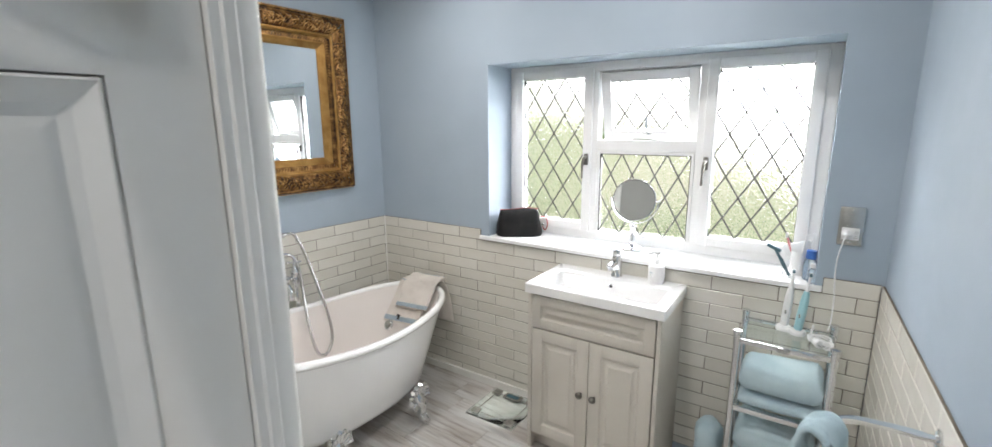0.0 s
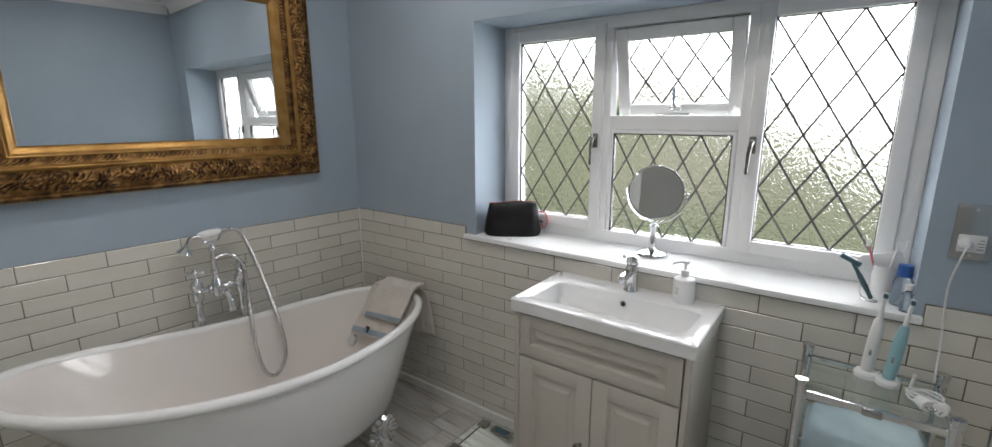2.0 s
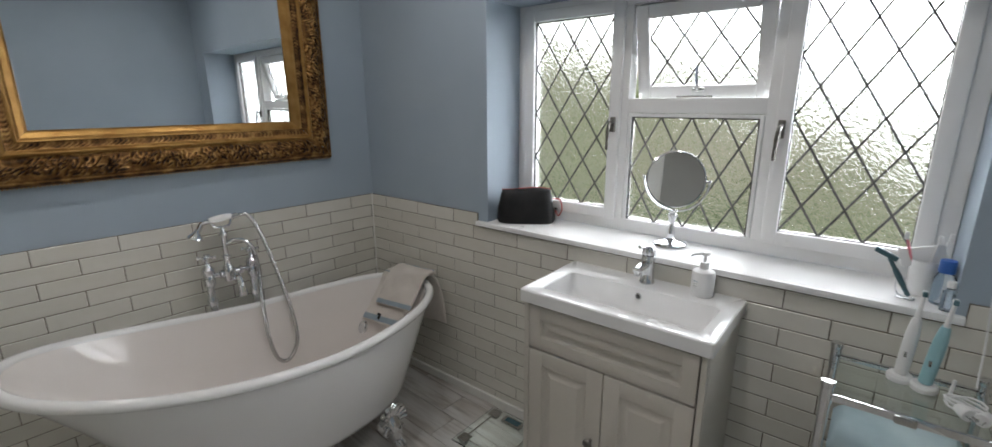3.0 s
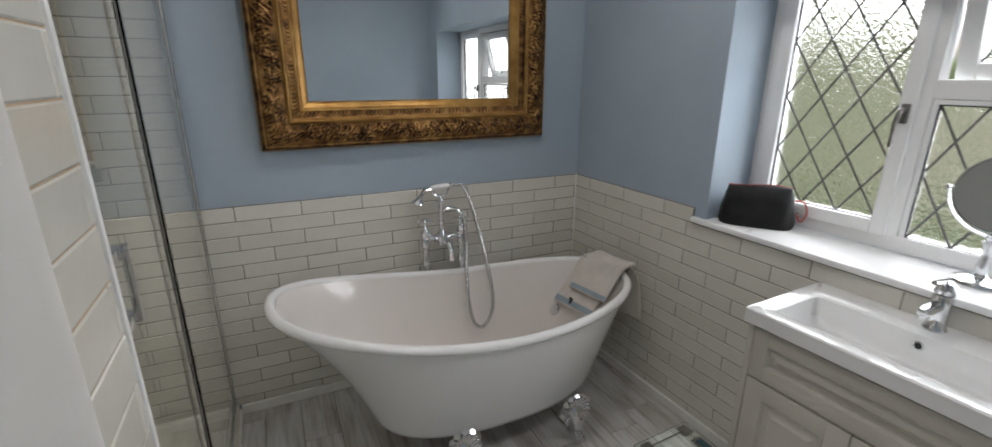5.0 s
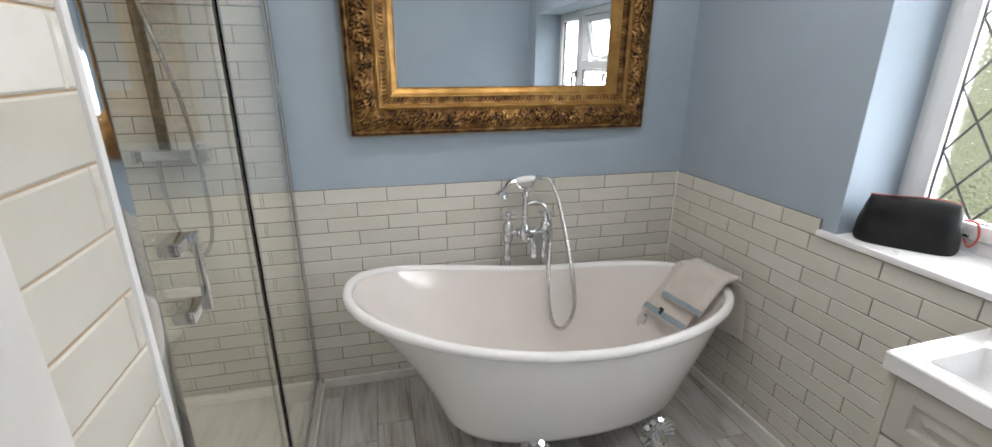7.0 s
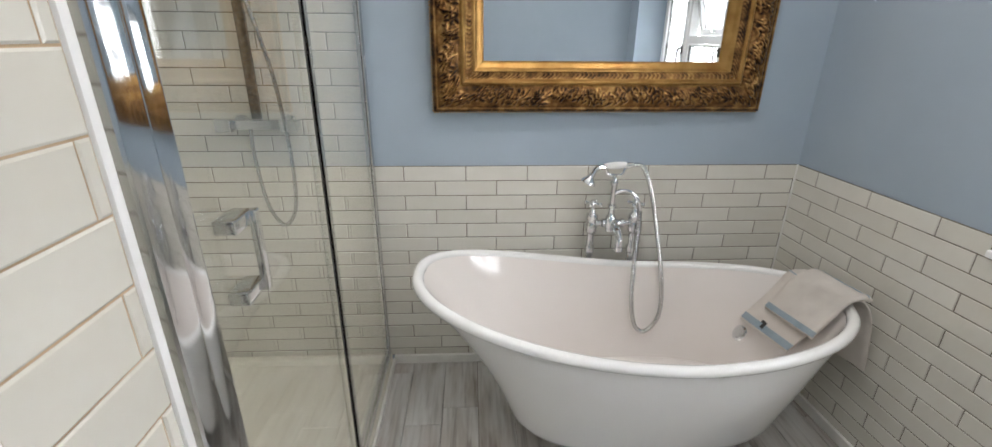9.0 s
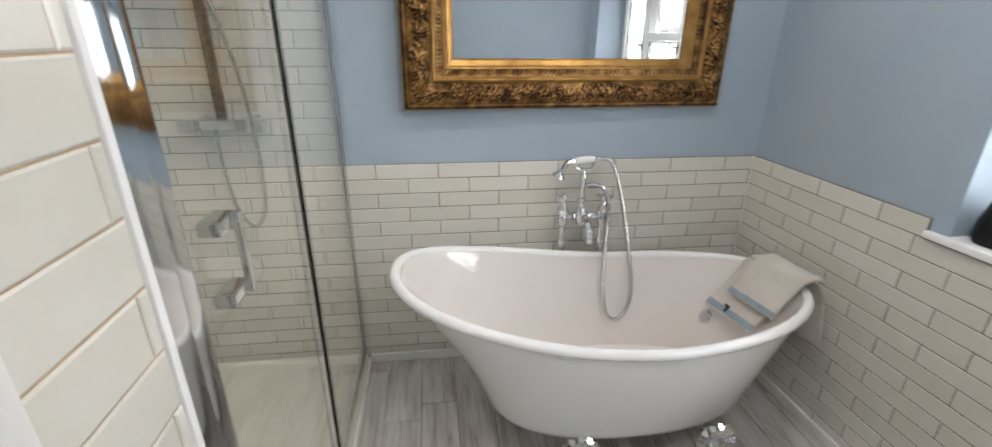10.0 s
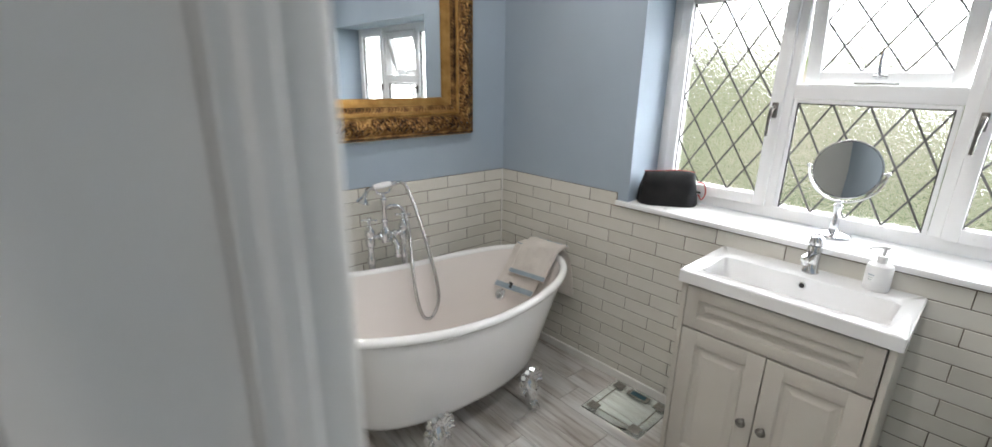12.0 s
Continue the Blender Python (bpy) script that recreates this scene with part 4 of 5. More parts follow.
# ---- things on the sill and basin ----
bag = thing("toiletry_bag", "black leather zipped toiletry bag with a red wrist strap", "bag", (-1.40, 2.275, WIN[2]))
b = bmesh.new()
rows = []
dx, dy = Vector((0.80, 0.55, 0)).normalized(), Vector((-0.55, 0.80, 0)).normalized()
bc = Vector((-1.402, 2.268, WIN[2] + 0.001))
for i in range(15):
    f = i / 14
    h = 0.152 * f
    th = 0.052 * (1 - f) ** 0.6 + 0.012
    hl = 0.132 - 0.024 * f ** 1.5 - (0.006 if i == 0 else 0)
    ring = []
    for k in range(40):
        a = 2 * math.pi * k / 40
        c, s = math.cos(a), math.sin(a)
        u, v = math.copysign(abs(c) ** 0.45, c), math.copysign(abs(s) ** 0.75, s)
        w = 0.006 * noise.noise(Vector((u * 2.2, v * 2, f * 3))) * math.sin(math.pi * f)
        z = h + (0.006 * (-(u ** 2)) if i > 10 else 0) + 0.004 * math.sin(u * 3) * f
        ring.append(bc + dx * (u * (hl + w)) + dy * (v * (th + w)) + Vector((0, 0, z)))
    rows.append(ring)
vs = skin(b, rows)
b.faces.new(vs[0])
part("pouch", b, M_LEATHER, bag, "", 60)
zp = [bc + dx * u + Vector((0, 0, 0.1535 - 0.006 * (u / 0.118) ** 2 + 0.004 * math.sin(u / 0.118 * 3))) for u in [-0.11 + 0.22 * i / 20 for i in range(21)]]
part("zip", tubed(zp, 0.0018, 8), M_RED, bag, "dark red zip edging")
e = bc + dx * 0.122
part("strap", tubed(smooth_path([e + Vector((0, 0, 0.105)), e + dx * 0.03 + Vector((0, 0, 0.1)), e + dx * 0.04 - dy * 0.01 + Vector((0, 0, 0.06)), e + dx * 0.025 - dy * 0.015 + Vector((0, 0, 0.03)), e + dx * 0.012 + Vector((0, 0, 0.05))], 8), 0.003, 8), M_RED, bag, "thin red strap")
part("zip_pull", boxed(e.x + 0.002, e.x + 0.02, e.y + 0.006, e.y + 0.009, e.z + 0.055, e.z + 0.064, 0.001), M_CHROME, bag)

vm = thing("shaving_mirror", "round chrome tilting vanity mirror on a turned pedestal", "mirror", (-0.752, 2.30, WIN[2]))
CX, CY, CZ2 = -0.752, 2.30, 1.182
part("pedestal", turned([(0.058, 0), (0.060, 0.004), (0.058, 0.010), (0.045, 0.017), (0.02, 0.022), (0.013, 0.03), (0.015, 0.05), (0.011, 0.075), (0.012, 0.1), (0.016, 0.115), (0.016, 0.121), (0.010, 0.126), (0.012, 0.134)], (CX, CY, WIN[2]), n=32), M_CHROME, vm)
R = 0.106
arc = [(CX + (R + 0.012) * math.sin(a), CY, CZ2 - (R + 0.012) * math.cos(a)) for a in [radians(-90 + 7.5 * i) for i in range(25)]]
part("yoke", tubed(arc, 0.0042, 10), M_CHROME, vm)
for k in (-1, 1):
    b = ball(bmesh.new(), (CX + k * (R + 0.014), CY, CZ2), 0.0075)
    tube(b, [(CX + k * (R - 0.002), CY, CZ2), (CX + k * (R + 0.014), CY, CZ2)], 0.004, 8)
    part("pivot", b, M_CHROME, vm)
mt = Matrix.Translation((CX, CY, CZ2)) @ Matrix.Rotation(radians(12), 4, "Z") @ Matrix.Rotation(radians(83), 4, "X")
b = bmesh.new()
lathe(b, [(R - 0.006, -0.008), (R - 0.001, -0.007), (R, 0.0), (R - 0.001, 0.007), (R - 0.005, 0.008), (R - 0.0065, 0.006)], (0, 0, 0), n=64)
bmesh.ops.transform(b, matrix=mt, verts=b.verts)
ring = part("mirror_ring", b, M_CHROME, vm)
b = turned([(R - 0.007, 0.0066), (R - 0.007, 0.0074), (0.0, 0.0074)], (0, 0, 0), n=64)
bmesh.ops.transform(b, matrix=mt, verts=b.verts)
part("mirror_face", b, M_MIRROR, ring, "clear mirror glass", 20)

sd = thing("soap_dispenser", "white pump soap bottle with a pale label", "bottle", (-0.566, 2.09, BZ))
part("bottle", turned([(0.034, 0), (0.036, 0.004), (0.036, 0.075), (0.033, 0.083), (0.013, 0.090), (0.013, 0.1)], (-0.566, 2.09, BZ), n=32), M_PLASTIC, sd)
b = turned([(0.014, 0.1), (0.014, 0.113), (0.005, 0.115), (0.005, 0.135), (0.013, 0.137), (0.013, 0.147), (0, 0.148)], (-0.566, 2.09, BZ))
tube(b, [(-0.566, 2.09, BZ + 0.143), (-0.596, 2.065, BZ + 0.140), (-0.602, 2.06, BZ + 0.133)], 0.004, 8)
part("pump", b, M_PLASTIC, sd)
for k, (h, w) in enumerate(((0.052, 0.5), (0.043, 0.35), (0.036, 0.4))):
    b = bmesh.new()
    r0 = 0.0363
    rr = [[Vector((-0.566 + r0 * math.cos(a), 2.09 + r0 * math.sin(a), BZ + h + z)) for a in [radians(-115) + w * (i / 8 - 0.5) for i in range(9)]] for z in (0, 0.003)]
    grid_mesh(b, rr)
    part("label_line", b, M_STEEL if k else M_STRIPE, sd)

cup = thing("toothbrush_cup", "white cup with toothbrushes and a toothpaste tube", "cup", (-0.03, 2.26, WIN[2]))
cc = Vector((-0.035, 2.265, WIN[2]))
part("cup_body", turned([(0.026, 0), (0.028, 0.003), (0.033, 0.1), (0.031, 0.1), (0.026, 0.006), (0, 0.006)], cc, n=28), M_CERAMIC, cup)
for k, (ox, oy, tx, ty, m) in enumerate(((0.0, -0.01, -0.05, -0.02, M_PINK), (0.01, 0.0, 0.02, -0.025, M_PLASTIC), (-0.01, 0.01, 0.045, 0.02, M_PLASTIC))):
    b = tubed([cc + Vector((ox, oy, 0.01)), cc + Vector((tx * 0.6, ty * 0.6, 0.1)), cc + Vector((tx, ty, 0.165))], [0.005, 0.0045, 0.003], 8)
    tb_ = part("toothbrush", b, m, cup, "upright toothbrush")
    h = cc + Vector((tx, ty, 0.165))
    part("bristles", boxed(h.x - 0.005, h.x + 0.005, h.y - 0.012, h.y - 0.002, h.z - 0.008, h.z + 0.014, 0.002), M_PLASTIC, tb_)
b = bmesh.new()
box(b, -0.026, 0.026, -0.004, 0.004, 0.0, 0.1, 0.003)
bmesh.ops.transform(b, matrix=Matrix.Translation(cc + Vector((-0.055, -0.012, 0.098))) @ Matrix.Rotation(radians(72), 4, "Y"), verts=b.verts)
part("toothpaste_tube", b, M_PLASTIC, cup, "white toothpaste tube lying across the cup")

rz = thing("safety_razor", "dark teal and chrome razor leaning in a stand", "razor", (-0.075, 2.215, WIN[2]))
b = tubed(smooth_path([(-0.060, 2.19, WIN[2] + 0.012), (-0.085, 2.18, WIN[2] + 0.06), (-0.115, 2.17, WIN[2] + 0.115)], 6), [0.006] * 4 + [0.0075] * 5 + [0.0055] * 4, 10)
part("razor_handle", b, M_SLATE, rz)
b = bmesh.new()
box(b, -0.028, 0.028, -0.008, 0.008, -0.007, 0.007, 0.003)
bmesh.ops.transform(b, matrix=Matrix.Translation((-0.122, 2.168, WIN[2] + 0.125)) @ Matrix.Rotation(radians(25), 4, "Y"), verts=b.verts)
part("razor_head", b, M_SLATE, rz)
b = tubed(smooth_path([(-0.085, 2.195, WIN[2] + 0.003), (-0.055, 2.18, WIN[2] + 0.003), (-0.045, 2.2, WIN[2] + 0.003), (-0.08, 2.215, WIN[2] + 0.003), (-0.09, 2.2, WIN[2] + 0.04), (-0.085, 2.185, WIN[2] + 0.07)], 6), 0.0022, 8)
part("razor_stand", b, M_CHROME, rz)

mw = thing("mouthwash_bottle", "clear bottle with a bright blue cap", "bottle", (0.008, 2.215, WIN[2]))
part("bottle", turned([(0.022, 0), (0.024, 0.004), (0.024, 0.07), (0.018, 0.085), (0.014, 0.09)], (0.008, 2.21, WIN[2])), M_CLEAR, mw)
part("cap", turned([(0.018, 0.088), (0.019, 0.092), (0.0175, 0.122), (0.0, 0.124)], (0.008, 2.21, WIN[2])), M_NAVY, mw, "blue screw cap")
sb = thing("small_bottle", "small clear bottle with blue label", "bottle", (0.022, 2.165, WIN[2]))
part("bottle", turned([(0.014, 0), (0.015, 0.003), (0.015, 0.05), (0.008, 0.06), (0.008, 0.066)], (0.018, 2.160, WIN[2])), M_CLEAR, sb)
part("cap", turned([(0.0095, 0.064), (0.0095, 0.08), (0, 0.081)], (0.018, 2.160, WIN[2])), M_PLASTIC, sb)


# ---- shower enclosure ----
sh = thing("shower_enclosure", "clear glass shower enclosure with chrome frame and white tray", "shower", (-1.5, SY, 0))
b = bmesh.new()
TX0, TX1, TYY0, TYY1 = WX + 0.002, NX - 0.002, BY + 0.004, SY + 0.022
skin(b, [bowl_ring(TX0, TX1, TYY0, TYY1, 0.0, 0.01), bowl_ring(TX0, TX1, TYY0, TYY1, 0.05, 0.01), bowl_ring(TX0 + 0.006, TX1 - 0.006, TYY0 + 0.006, TYY1 - 0.006, 0.058, 0.01),
         bowl_ring(TX0 + 0.045, TX1 - 0.045, TYY0 + 0.045, TYY1 - 0.05, 0.058, 0.04), bowl_ring(TX0 + 0.06, TX1 - 0.06, TYY0 + 0.06, TYY1 - 0.065, 0.042, 0.05),
         bowl_ring(TX0 + 0.4, TX1 - 0.4, TYY0 + 0.3, TYY1 - 0.3, 0.036, 0.05)])
tray = part("shower_tray", b, M_TRAY, sh, "low white acrylic tray", 40)
part("drain_cover", turned([(0.06, 0.0), (0.06, 0.006), (0.05, 0.011), (0.0, 0.013)], (-1.62, 0.20, 0.040), n=32), M_CHROME, tray, "round chrome drain cover")
part("tray_edge", boxed(TX0, TX1, SY + 0.023, SY + 0.034, 0.0, 0.03, 0.004), M_CAULK, tray, "white sealant strip")
ZT = 1.96
part("sill_rail", boxed(TX0, TX1, SY - 0.018, SY + 0.018, 0.0585, 0.082, 0.003), M_CHROME, sh, "chrome sill rail")
part("head_rail", boxed(TX0, TX1, SY - 0.02, SY + 0.02, ZT - 0.045, ZT, 0.004), M_CHROME, sh, "chrome head rail")
b = bmesh.new()
box(b, TX0, TX0 + 0.034, SY - 0.014, SY + 0.014, 0.082, ZT - 0.045, 0.004)
part("wall_profile", b, M_STEEL, sh, "satin metal wall profile")
part("glazing_seal", boxed(TX0 + 0.0345, TX0 + 0.046, SY + 0.002, SY + 0.006, 0.082, ZT - 0.045, 0.002), M_RUBBER, sh, "dark seal along the fixed pane")
b = bmesh.new()
box(b, TX1 - 0.03, TX1, SY - 0.014, SY + 0.014, 0.082, ZT - 0.045, 0.004)
part("wall_profile", b, M_CHROME, sh)
b = bmesh.new()
box(b, -1.065, -1.005, SY - 0.016, SY + 0.02, 0.082, ZT - 0.045, 0.009, 3)
part("centre_post", b, M_CHROME, sh, "rounded chrome post")
part("fixed_pane", boxed(TX0 + 0.046, -1.735, SY + 0.003, SY + 0.009, 0.082, ZT - 0.045), M_SCREEN, sh, "", 0).visible_shadow = False
part("fixed_pane", boxed(-1.005, TX1 - 0.03, SY - 0.003, SY + 0.003, 0.082, ZT - 0.045), M_SCREEN, sh, "", 0).visible_shadow = False
dr = part("shower_door", boxed(-1.75, -1.115, SY - 0.012, SY - 0.006, 0.09, ZT - 0.05), M_SCREEN, sh, "clear sliding glass door", 0)
dr.visible_shadow = False
part("door_profile", boxed(-1.12, -1.07, SY - 0.02, SY + 0.012, 0.09, ZT - 0.05, 0.006), M_CHROME, dr)
b = bmesh.new()
box(b, -1.757, -1.752, SY - 0.0125, SY - 0.0055, 0.085, ZT - 0.046, 0.001)
part("door_seal", b, M_RUBBER, dr, "dark magnetic seal")
b = bmesh.new()
box(b, -1.778, -1.762, SY - 0.012, SY - 0.001, 0.085, ZT - 0.046, 0.002)
part("seal_strip", b, M_STEEL, dr)
b = bmesh.new()
for z in (1.045, 1.175):
    box(b, -1.255, -1.185, SY - 0.006, SY + 0.030, z - 0.012, z + 0.012, 0.003)
box(b, -1.257, -1.240, SY + 0.026, SY + 0.040, 1.033, 1.187, 0.003)
part("door_handle", b, M_CHROME, dr, "square chrome pull handle")

mx = thing("shower_mixer", "chrome bar shower mixer with riser rail and hose", "shower", (WX + 0.04, -0.07, 1.13))
SX = WX + 0.05
b = bmesh.new()
box(b, SX - 0.02, SX + 0.02, -0.205, 0.07, 1.115, 1.15, 0.004)
for y in (-0.16, 0.02):
    lathe(b, [(0.03, -0.05), (0.03, -0.044), (0.016, -0.04), (0.016, 0.0)], (SX, y, 1.132), "X")
part("mixer_bar", b, M_CHROME, mx)
for y in (-0.195, 0.04):
    part("mixer_knob", boxed(SX + 0.012, SX + 0.04, y - 0.03, y + 0.03, 1.108, 1.157, 0.006), M_CHROME, mx)
b = bmesh.new()
box(b, SX - 0.008, SX + 0.008, -0.098, -0.062, 1.152, 2.05, 0.003)
box(b, WX - 0.001, SX - 0.008, -0.095, -0.065, 2.0, 2.03, 0.003)
part("riser_rail", b, M_KNOB, mx, "flat dark metal riser rail")
hp = smooth_path([(SX + 0.005, -0.11, 1.115), (SX + 0.02, -0.105, 1.0), (SX + 0.03, -0.08, 0.82), (SX + 0.03, -0.03, 0.735), (SX + 0.03, 0.02, 0.80), (SX + 0.03, 0.035, 0.95), (SX + 0.035, 0.03, 1.15), (SX + 0.05, 0.015, 1.35), (SX + 0.06, -0.04, 1.62), (SX + 0.06, -0.075, 1.80)], 20)
part("hose", tubed(hp, [0.0075 + 0.0008 * (i % 2) for i in range(len(hp))], 8), M_STEEL, mx, "ribbed steel hose", 0)
b = tubed(smooth_path([(SX + 0.06, -0.075, 1.80), (SX + 0.07, -0.08, 1.90), (SX + 0.10, -0.08, 1.96)], 6), 0.012, 10)
lathe(b, [(0.02, 0), (0.05, 0.02), (0.052, 0.03), (0.0, 0.032)], (SX + 0.1, -0.08, 1.965), Matrix.Rotation(radians(120), 4, "Y"))
part("hand_shower", b, M_CHROME, mx)
b = boxed(SX + 0.006, SX + 0.06, -0.1, -0.06, 1.80, 1.84, 0.005)
part("slider", b, M_CHROME, mx)

mx.location += Vector((0.0, 0.03, 0.012))

# ---- glass shelf rack ----
rk = thing("shelf_rack", "tall chrome rack with clear glass shelves", "rack", (-0.03, 1.95, 0))
RX0, RX1, RY0, RY1 = -0.19, 0.11, 1.84, 2.08
for x in (RX0, RX1):
    for y in (RY0, RY1):
        part("post", turned([(0.013, 0), (0.015, 0.004), (0.015, 0.012), (0.0115, 0.016), (0.0115, 0.74), (0.0135, 0.742), (0.0135, 0.785), (0.015, 0.787), (0.0165, 0.795), (0.0155, 0.803), (0.0, 0.806)], (x, y, 0), n=20), M_CHROME, rk)
for z in (0.765, 0.49, 0.2):
    b = bmesh.new()
    for y in (RY0, RY1):
        box(b, RX0, RX1, y - 0.005, y + 0.005, z - 0.013, z + 0.006, 0.002)
    for x in (RX0, RX1):
        box(b, x - 0.004, x + 0.004, RY0, RY1, z - 0.012, z + 0.002, 0.002)
    fr_ = part("shelf_frame", b, M_CHROME, rk)
    part("glass_shelf", boxed(RX0 + 0.008, RX1 - 0.008, RY0 + 0.007, RY1 - 0.007, z - 0.002, z + 0.004, 0.001, 1), M_SHELF, fr_, "clear glass shelf").visible_shadow = False
b = boxed(-0.06, -0.02, RY0 - 0.012, RY0 - 0.004, 0.75, 0.77, 0.003)
part("clip", b, M_STEEL, rk)


def folded_towel(name, label, x0, x1, y0, y1, z, layers, lh, seed, mat):
    t = thing(name, label, "towel", ((x0 + x1) / 2, (y0 + y1) / 2, z), "folded towels on the rack")
    for k in range(layers):
        zz = z + k * lh
        yc = (y0 + y1) / 2
        bm = bmesh.new()
        ring_rows = []
        n = 26
        for i in range(n + 1):
            u = x0 + (x1 - x0) * i / n
            endf = min(1.0, (min(i, n - i) / 2.5 + 0.25) ** 0.5)
            ring = []
            for j in range(28):
                a = 2 * math.pi * j / 28
                c, s = math.cos(a), math.sin(a)
                yy = yc + math.copysign(abs(c) ** 0.4, c) * (y1 - y0) / 2 * (0.96 + 0.04 * endf)
                hh = lh * 0.5 * (math.copysign(abs(s) ** 0.75, s) * endf + 1)
                w = noise.noise(Vector((u * 9 + seed, yy * 9, k * 3.3 + seed)))
                ring.append(Vector((u, yy + 0.006 * w, zz + max(0.0005, hh * (1 + 0.16 * w)))))
            ring_rows.append(ring)
        vs = skin(bm, ring_rows)
        bm.faces.new(vs[0])
        part("fold", bm, mat, t, "", 60)
    return t


folded_towel("folded_towel", "pale blue bath towel folded on a glass shelf", RX0 + 0.02, RX1 - 0.012, RY0 + 0.01, RY1 - 0.015, 0.4945, 1, 0.055, 1.0, M_TOWEL_B)
folded_towel("folded_towel", "thick pale blue bath towel folded on another towel", RX0 + 0.018, RX1 - 0.016, RY0 + 0.006, RY1 - 0.02, 0.553, 1, 0.105, 5.0, M_TOWEL_B)
folded_towel("folded_towel", "pale blue towels stacked on the low glass shelf", RX0 + 0.018, RX1 - 0.016, RY0 + 0.006, RY1 - 0.02, 0.2045, 2, 0.1, 9.0, M_TOWEL_B)
b = bmesh.new()
lb = thing("laundry_towel", "pale blue towel dropped beside the rack", "towel", (-0.25, 1.95, 0.0))
rows = []
for i in range(12):
    f = i / 11
    rad = 0.085 * (1 - 0.25 * f) * (1 if i < 11 else 0.6)
    rows.append([Vector((-0.275 + rad * 0.75 * math.cos(a) * (1 + 0.16 * noise.noise(Vector((math.cos(a) * 2, math.sin(a) * 2, f * 3)))), 1.97 + rad * math.sin(a) * (1 + 0.16 * noise.noise(Vector((math.sin(a) * 2, math.cos(a) * 2, f * 4)))), 0.002 + 0.32 * f)) for a in [2 * math.pi * k / 24 for k in range(24)]])
vs = skin(b, rows)
b.faces.new(vs[0])
part("towel_roll", b, M_TOWEL_B, lb, "", 60)

# electric toothbrushes, lead and plug on the top shelf
SZ = 0.769


def electric_brush(name, label, at, lean, body_mat, h):
    t = thing(name, label, "toothbrush", at)
    a = Vector(at)
    part("charger_base", turned([(0.026, 0), (0.028, 0.003), (0.028, 0.012), (0.024, 0.018), (0.0, 0.019)], a, n=24), M_PLASTIC, t)
    rot = Matrix.Rotation(radians(lean), 4, "Y")
    part("brush_body", turned([(0.012, 0.0), (0.0145, 0.004), (0.015, 0.06), (0.0145, 0.11), (0.011, h - 0.01), (0.0085, h)], a + Vector((0, 0, 0.019)), rot, 20), body_mat, t)
    nk = turned([(0.0065, h), (0.005, h + 0.03), (0.0042, h + 0.058), (0.0042, h + 0.065)], a + Vector((0, 0, 0.019)), rot, 12)
    top = (rot @ Vector((0, 0, h + 0.066))) + a + Vector((0, 0, 0.019))
    ball(nk, top, 0.007, (1, 1, 1))
    part("brush_neck", nk, M_PLASTIC, t)
    part("bristles", boxed(top.x - 0.005, top.x + 0.005, top.y - 0.014, top.y - 0.003, top.z - 0.006, top.z + 0.006, 0.002), M_SLATE, t)
    b_ = boxed(a.x - 0.003, a.x + 0.003, a.y - 0.0165, a.y - 0.013, a.z + 0.07, a.z + 0.085, 0.001)
    part("button", b_, M_STEEL, t)


electric_brush("electric_toothbrush", "white electric toothbrush standing on its charger", (-0.052, 2.02, SZ), 3, M_PLASTIC, 0.155)
electric_brush("electric_toothbrush", "teal electric toothbrush standing on its charger", (-0.006, 2.0, SZ), 5, M_TEAL, 0.155)
ib = thing("interdental_brush", "thin white brush standing on the glass shelf", "brush", (0.035, 1.96, SZ))
part("stick", tubed([(0.035, 1.965, SZ + 0.001), (0.04, 1.968, SZ + 0.06)], [0.004, 0.0035], 8), M_PLASTIC, ib)
pg = thing("charger_plug", "white two-pin shaver plugs with coiled lead", "plug", (0.075, 1.935, SZ))
pts = []
rng = random.Random(5)
for i in range(60):
    a = i * 0.42
    r = 0.032 + 0.008 * math.sin(i * 0.9)
    pts.append((0.065 + r * math.cos(a), 1.945 + r * 0.8 * math.sin(a), SZ + 0.004 + 0.022 * (0.5 + 0.5 * math.sin(i * 0.37))))
part("lead", tubed(pts, 0.0026, 8), M_PLASTIC, pg)
for k, (px, py, a) in enumerate(((0.058, 1.905, 30), (0.09, 1.90, -25))):
    m = Matrix.Translation((px, py, SZ + 0.018)) @ Matrix.Rotation(radians(a), 4, "Z") @ Matrix.Rotation(radians(90), 4, "X")
    b = turned([(0.009, -0.02), (0.012, -0.012), (0.015, 0.01), (0.014, 0.014)], (0, 0, 0), n=18)
    bmesh.ops.transform(b, matrix=m, verts=b.verts)
    pl = part("plug_body", b, M_PLASTIC, pg)
    b = bmesh.new()
    for s in (-1, 1):
        lathe(b, [(0.002, 0.013), (0.002, 0.03), (0.001, 0.031)], (s * 0.006, 0, 0), n=8)
    bmesh.ops.transform(b, matrix=m, verts=b.verts)
    part("pin", b, M_STEEL, pl)

# ---- shaver socket ----
sk = thing("shaver_socket", "brushed steel shaver socket with a white plug", "socket", (0.125, WY, 1.155))
Yw = WY + 0.010
part("plate", boxed(0.086, 0.164, Yw - 0.009, Yw + 0.001, 1.083, 1.229, 0.003), M_STEEL, sk)
part("socket_insert", boxed(0.098, 0.152, Yw - 0.013, Yw - 0.008, 1.105, 1.15, 0.002), M_PLASTIC, sk)
for z in (1.096, 1.216):
    b = bmesh.new()
    lathe(b, [(0.004, 0), (0.004, 0.0015), (0.002, 0.002)], (0.125, Yw - 0.009, z), Matrix.Rotation(radians(90), 4, "X"), 10)
    part("screw", b, M_CHROME, sk)
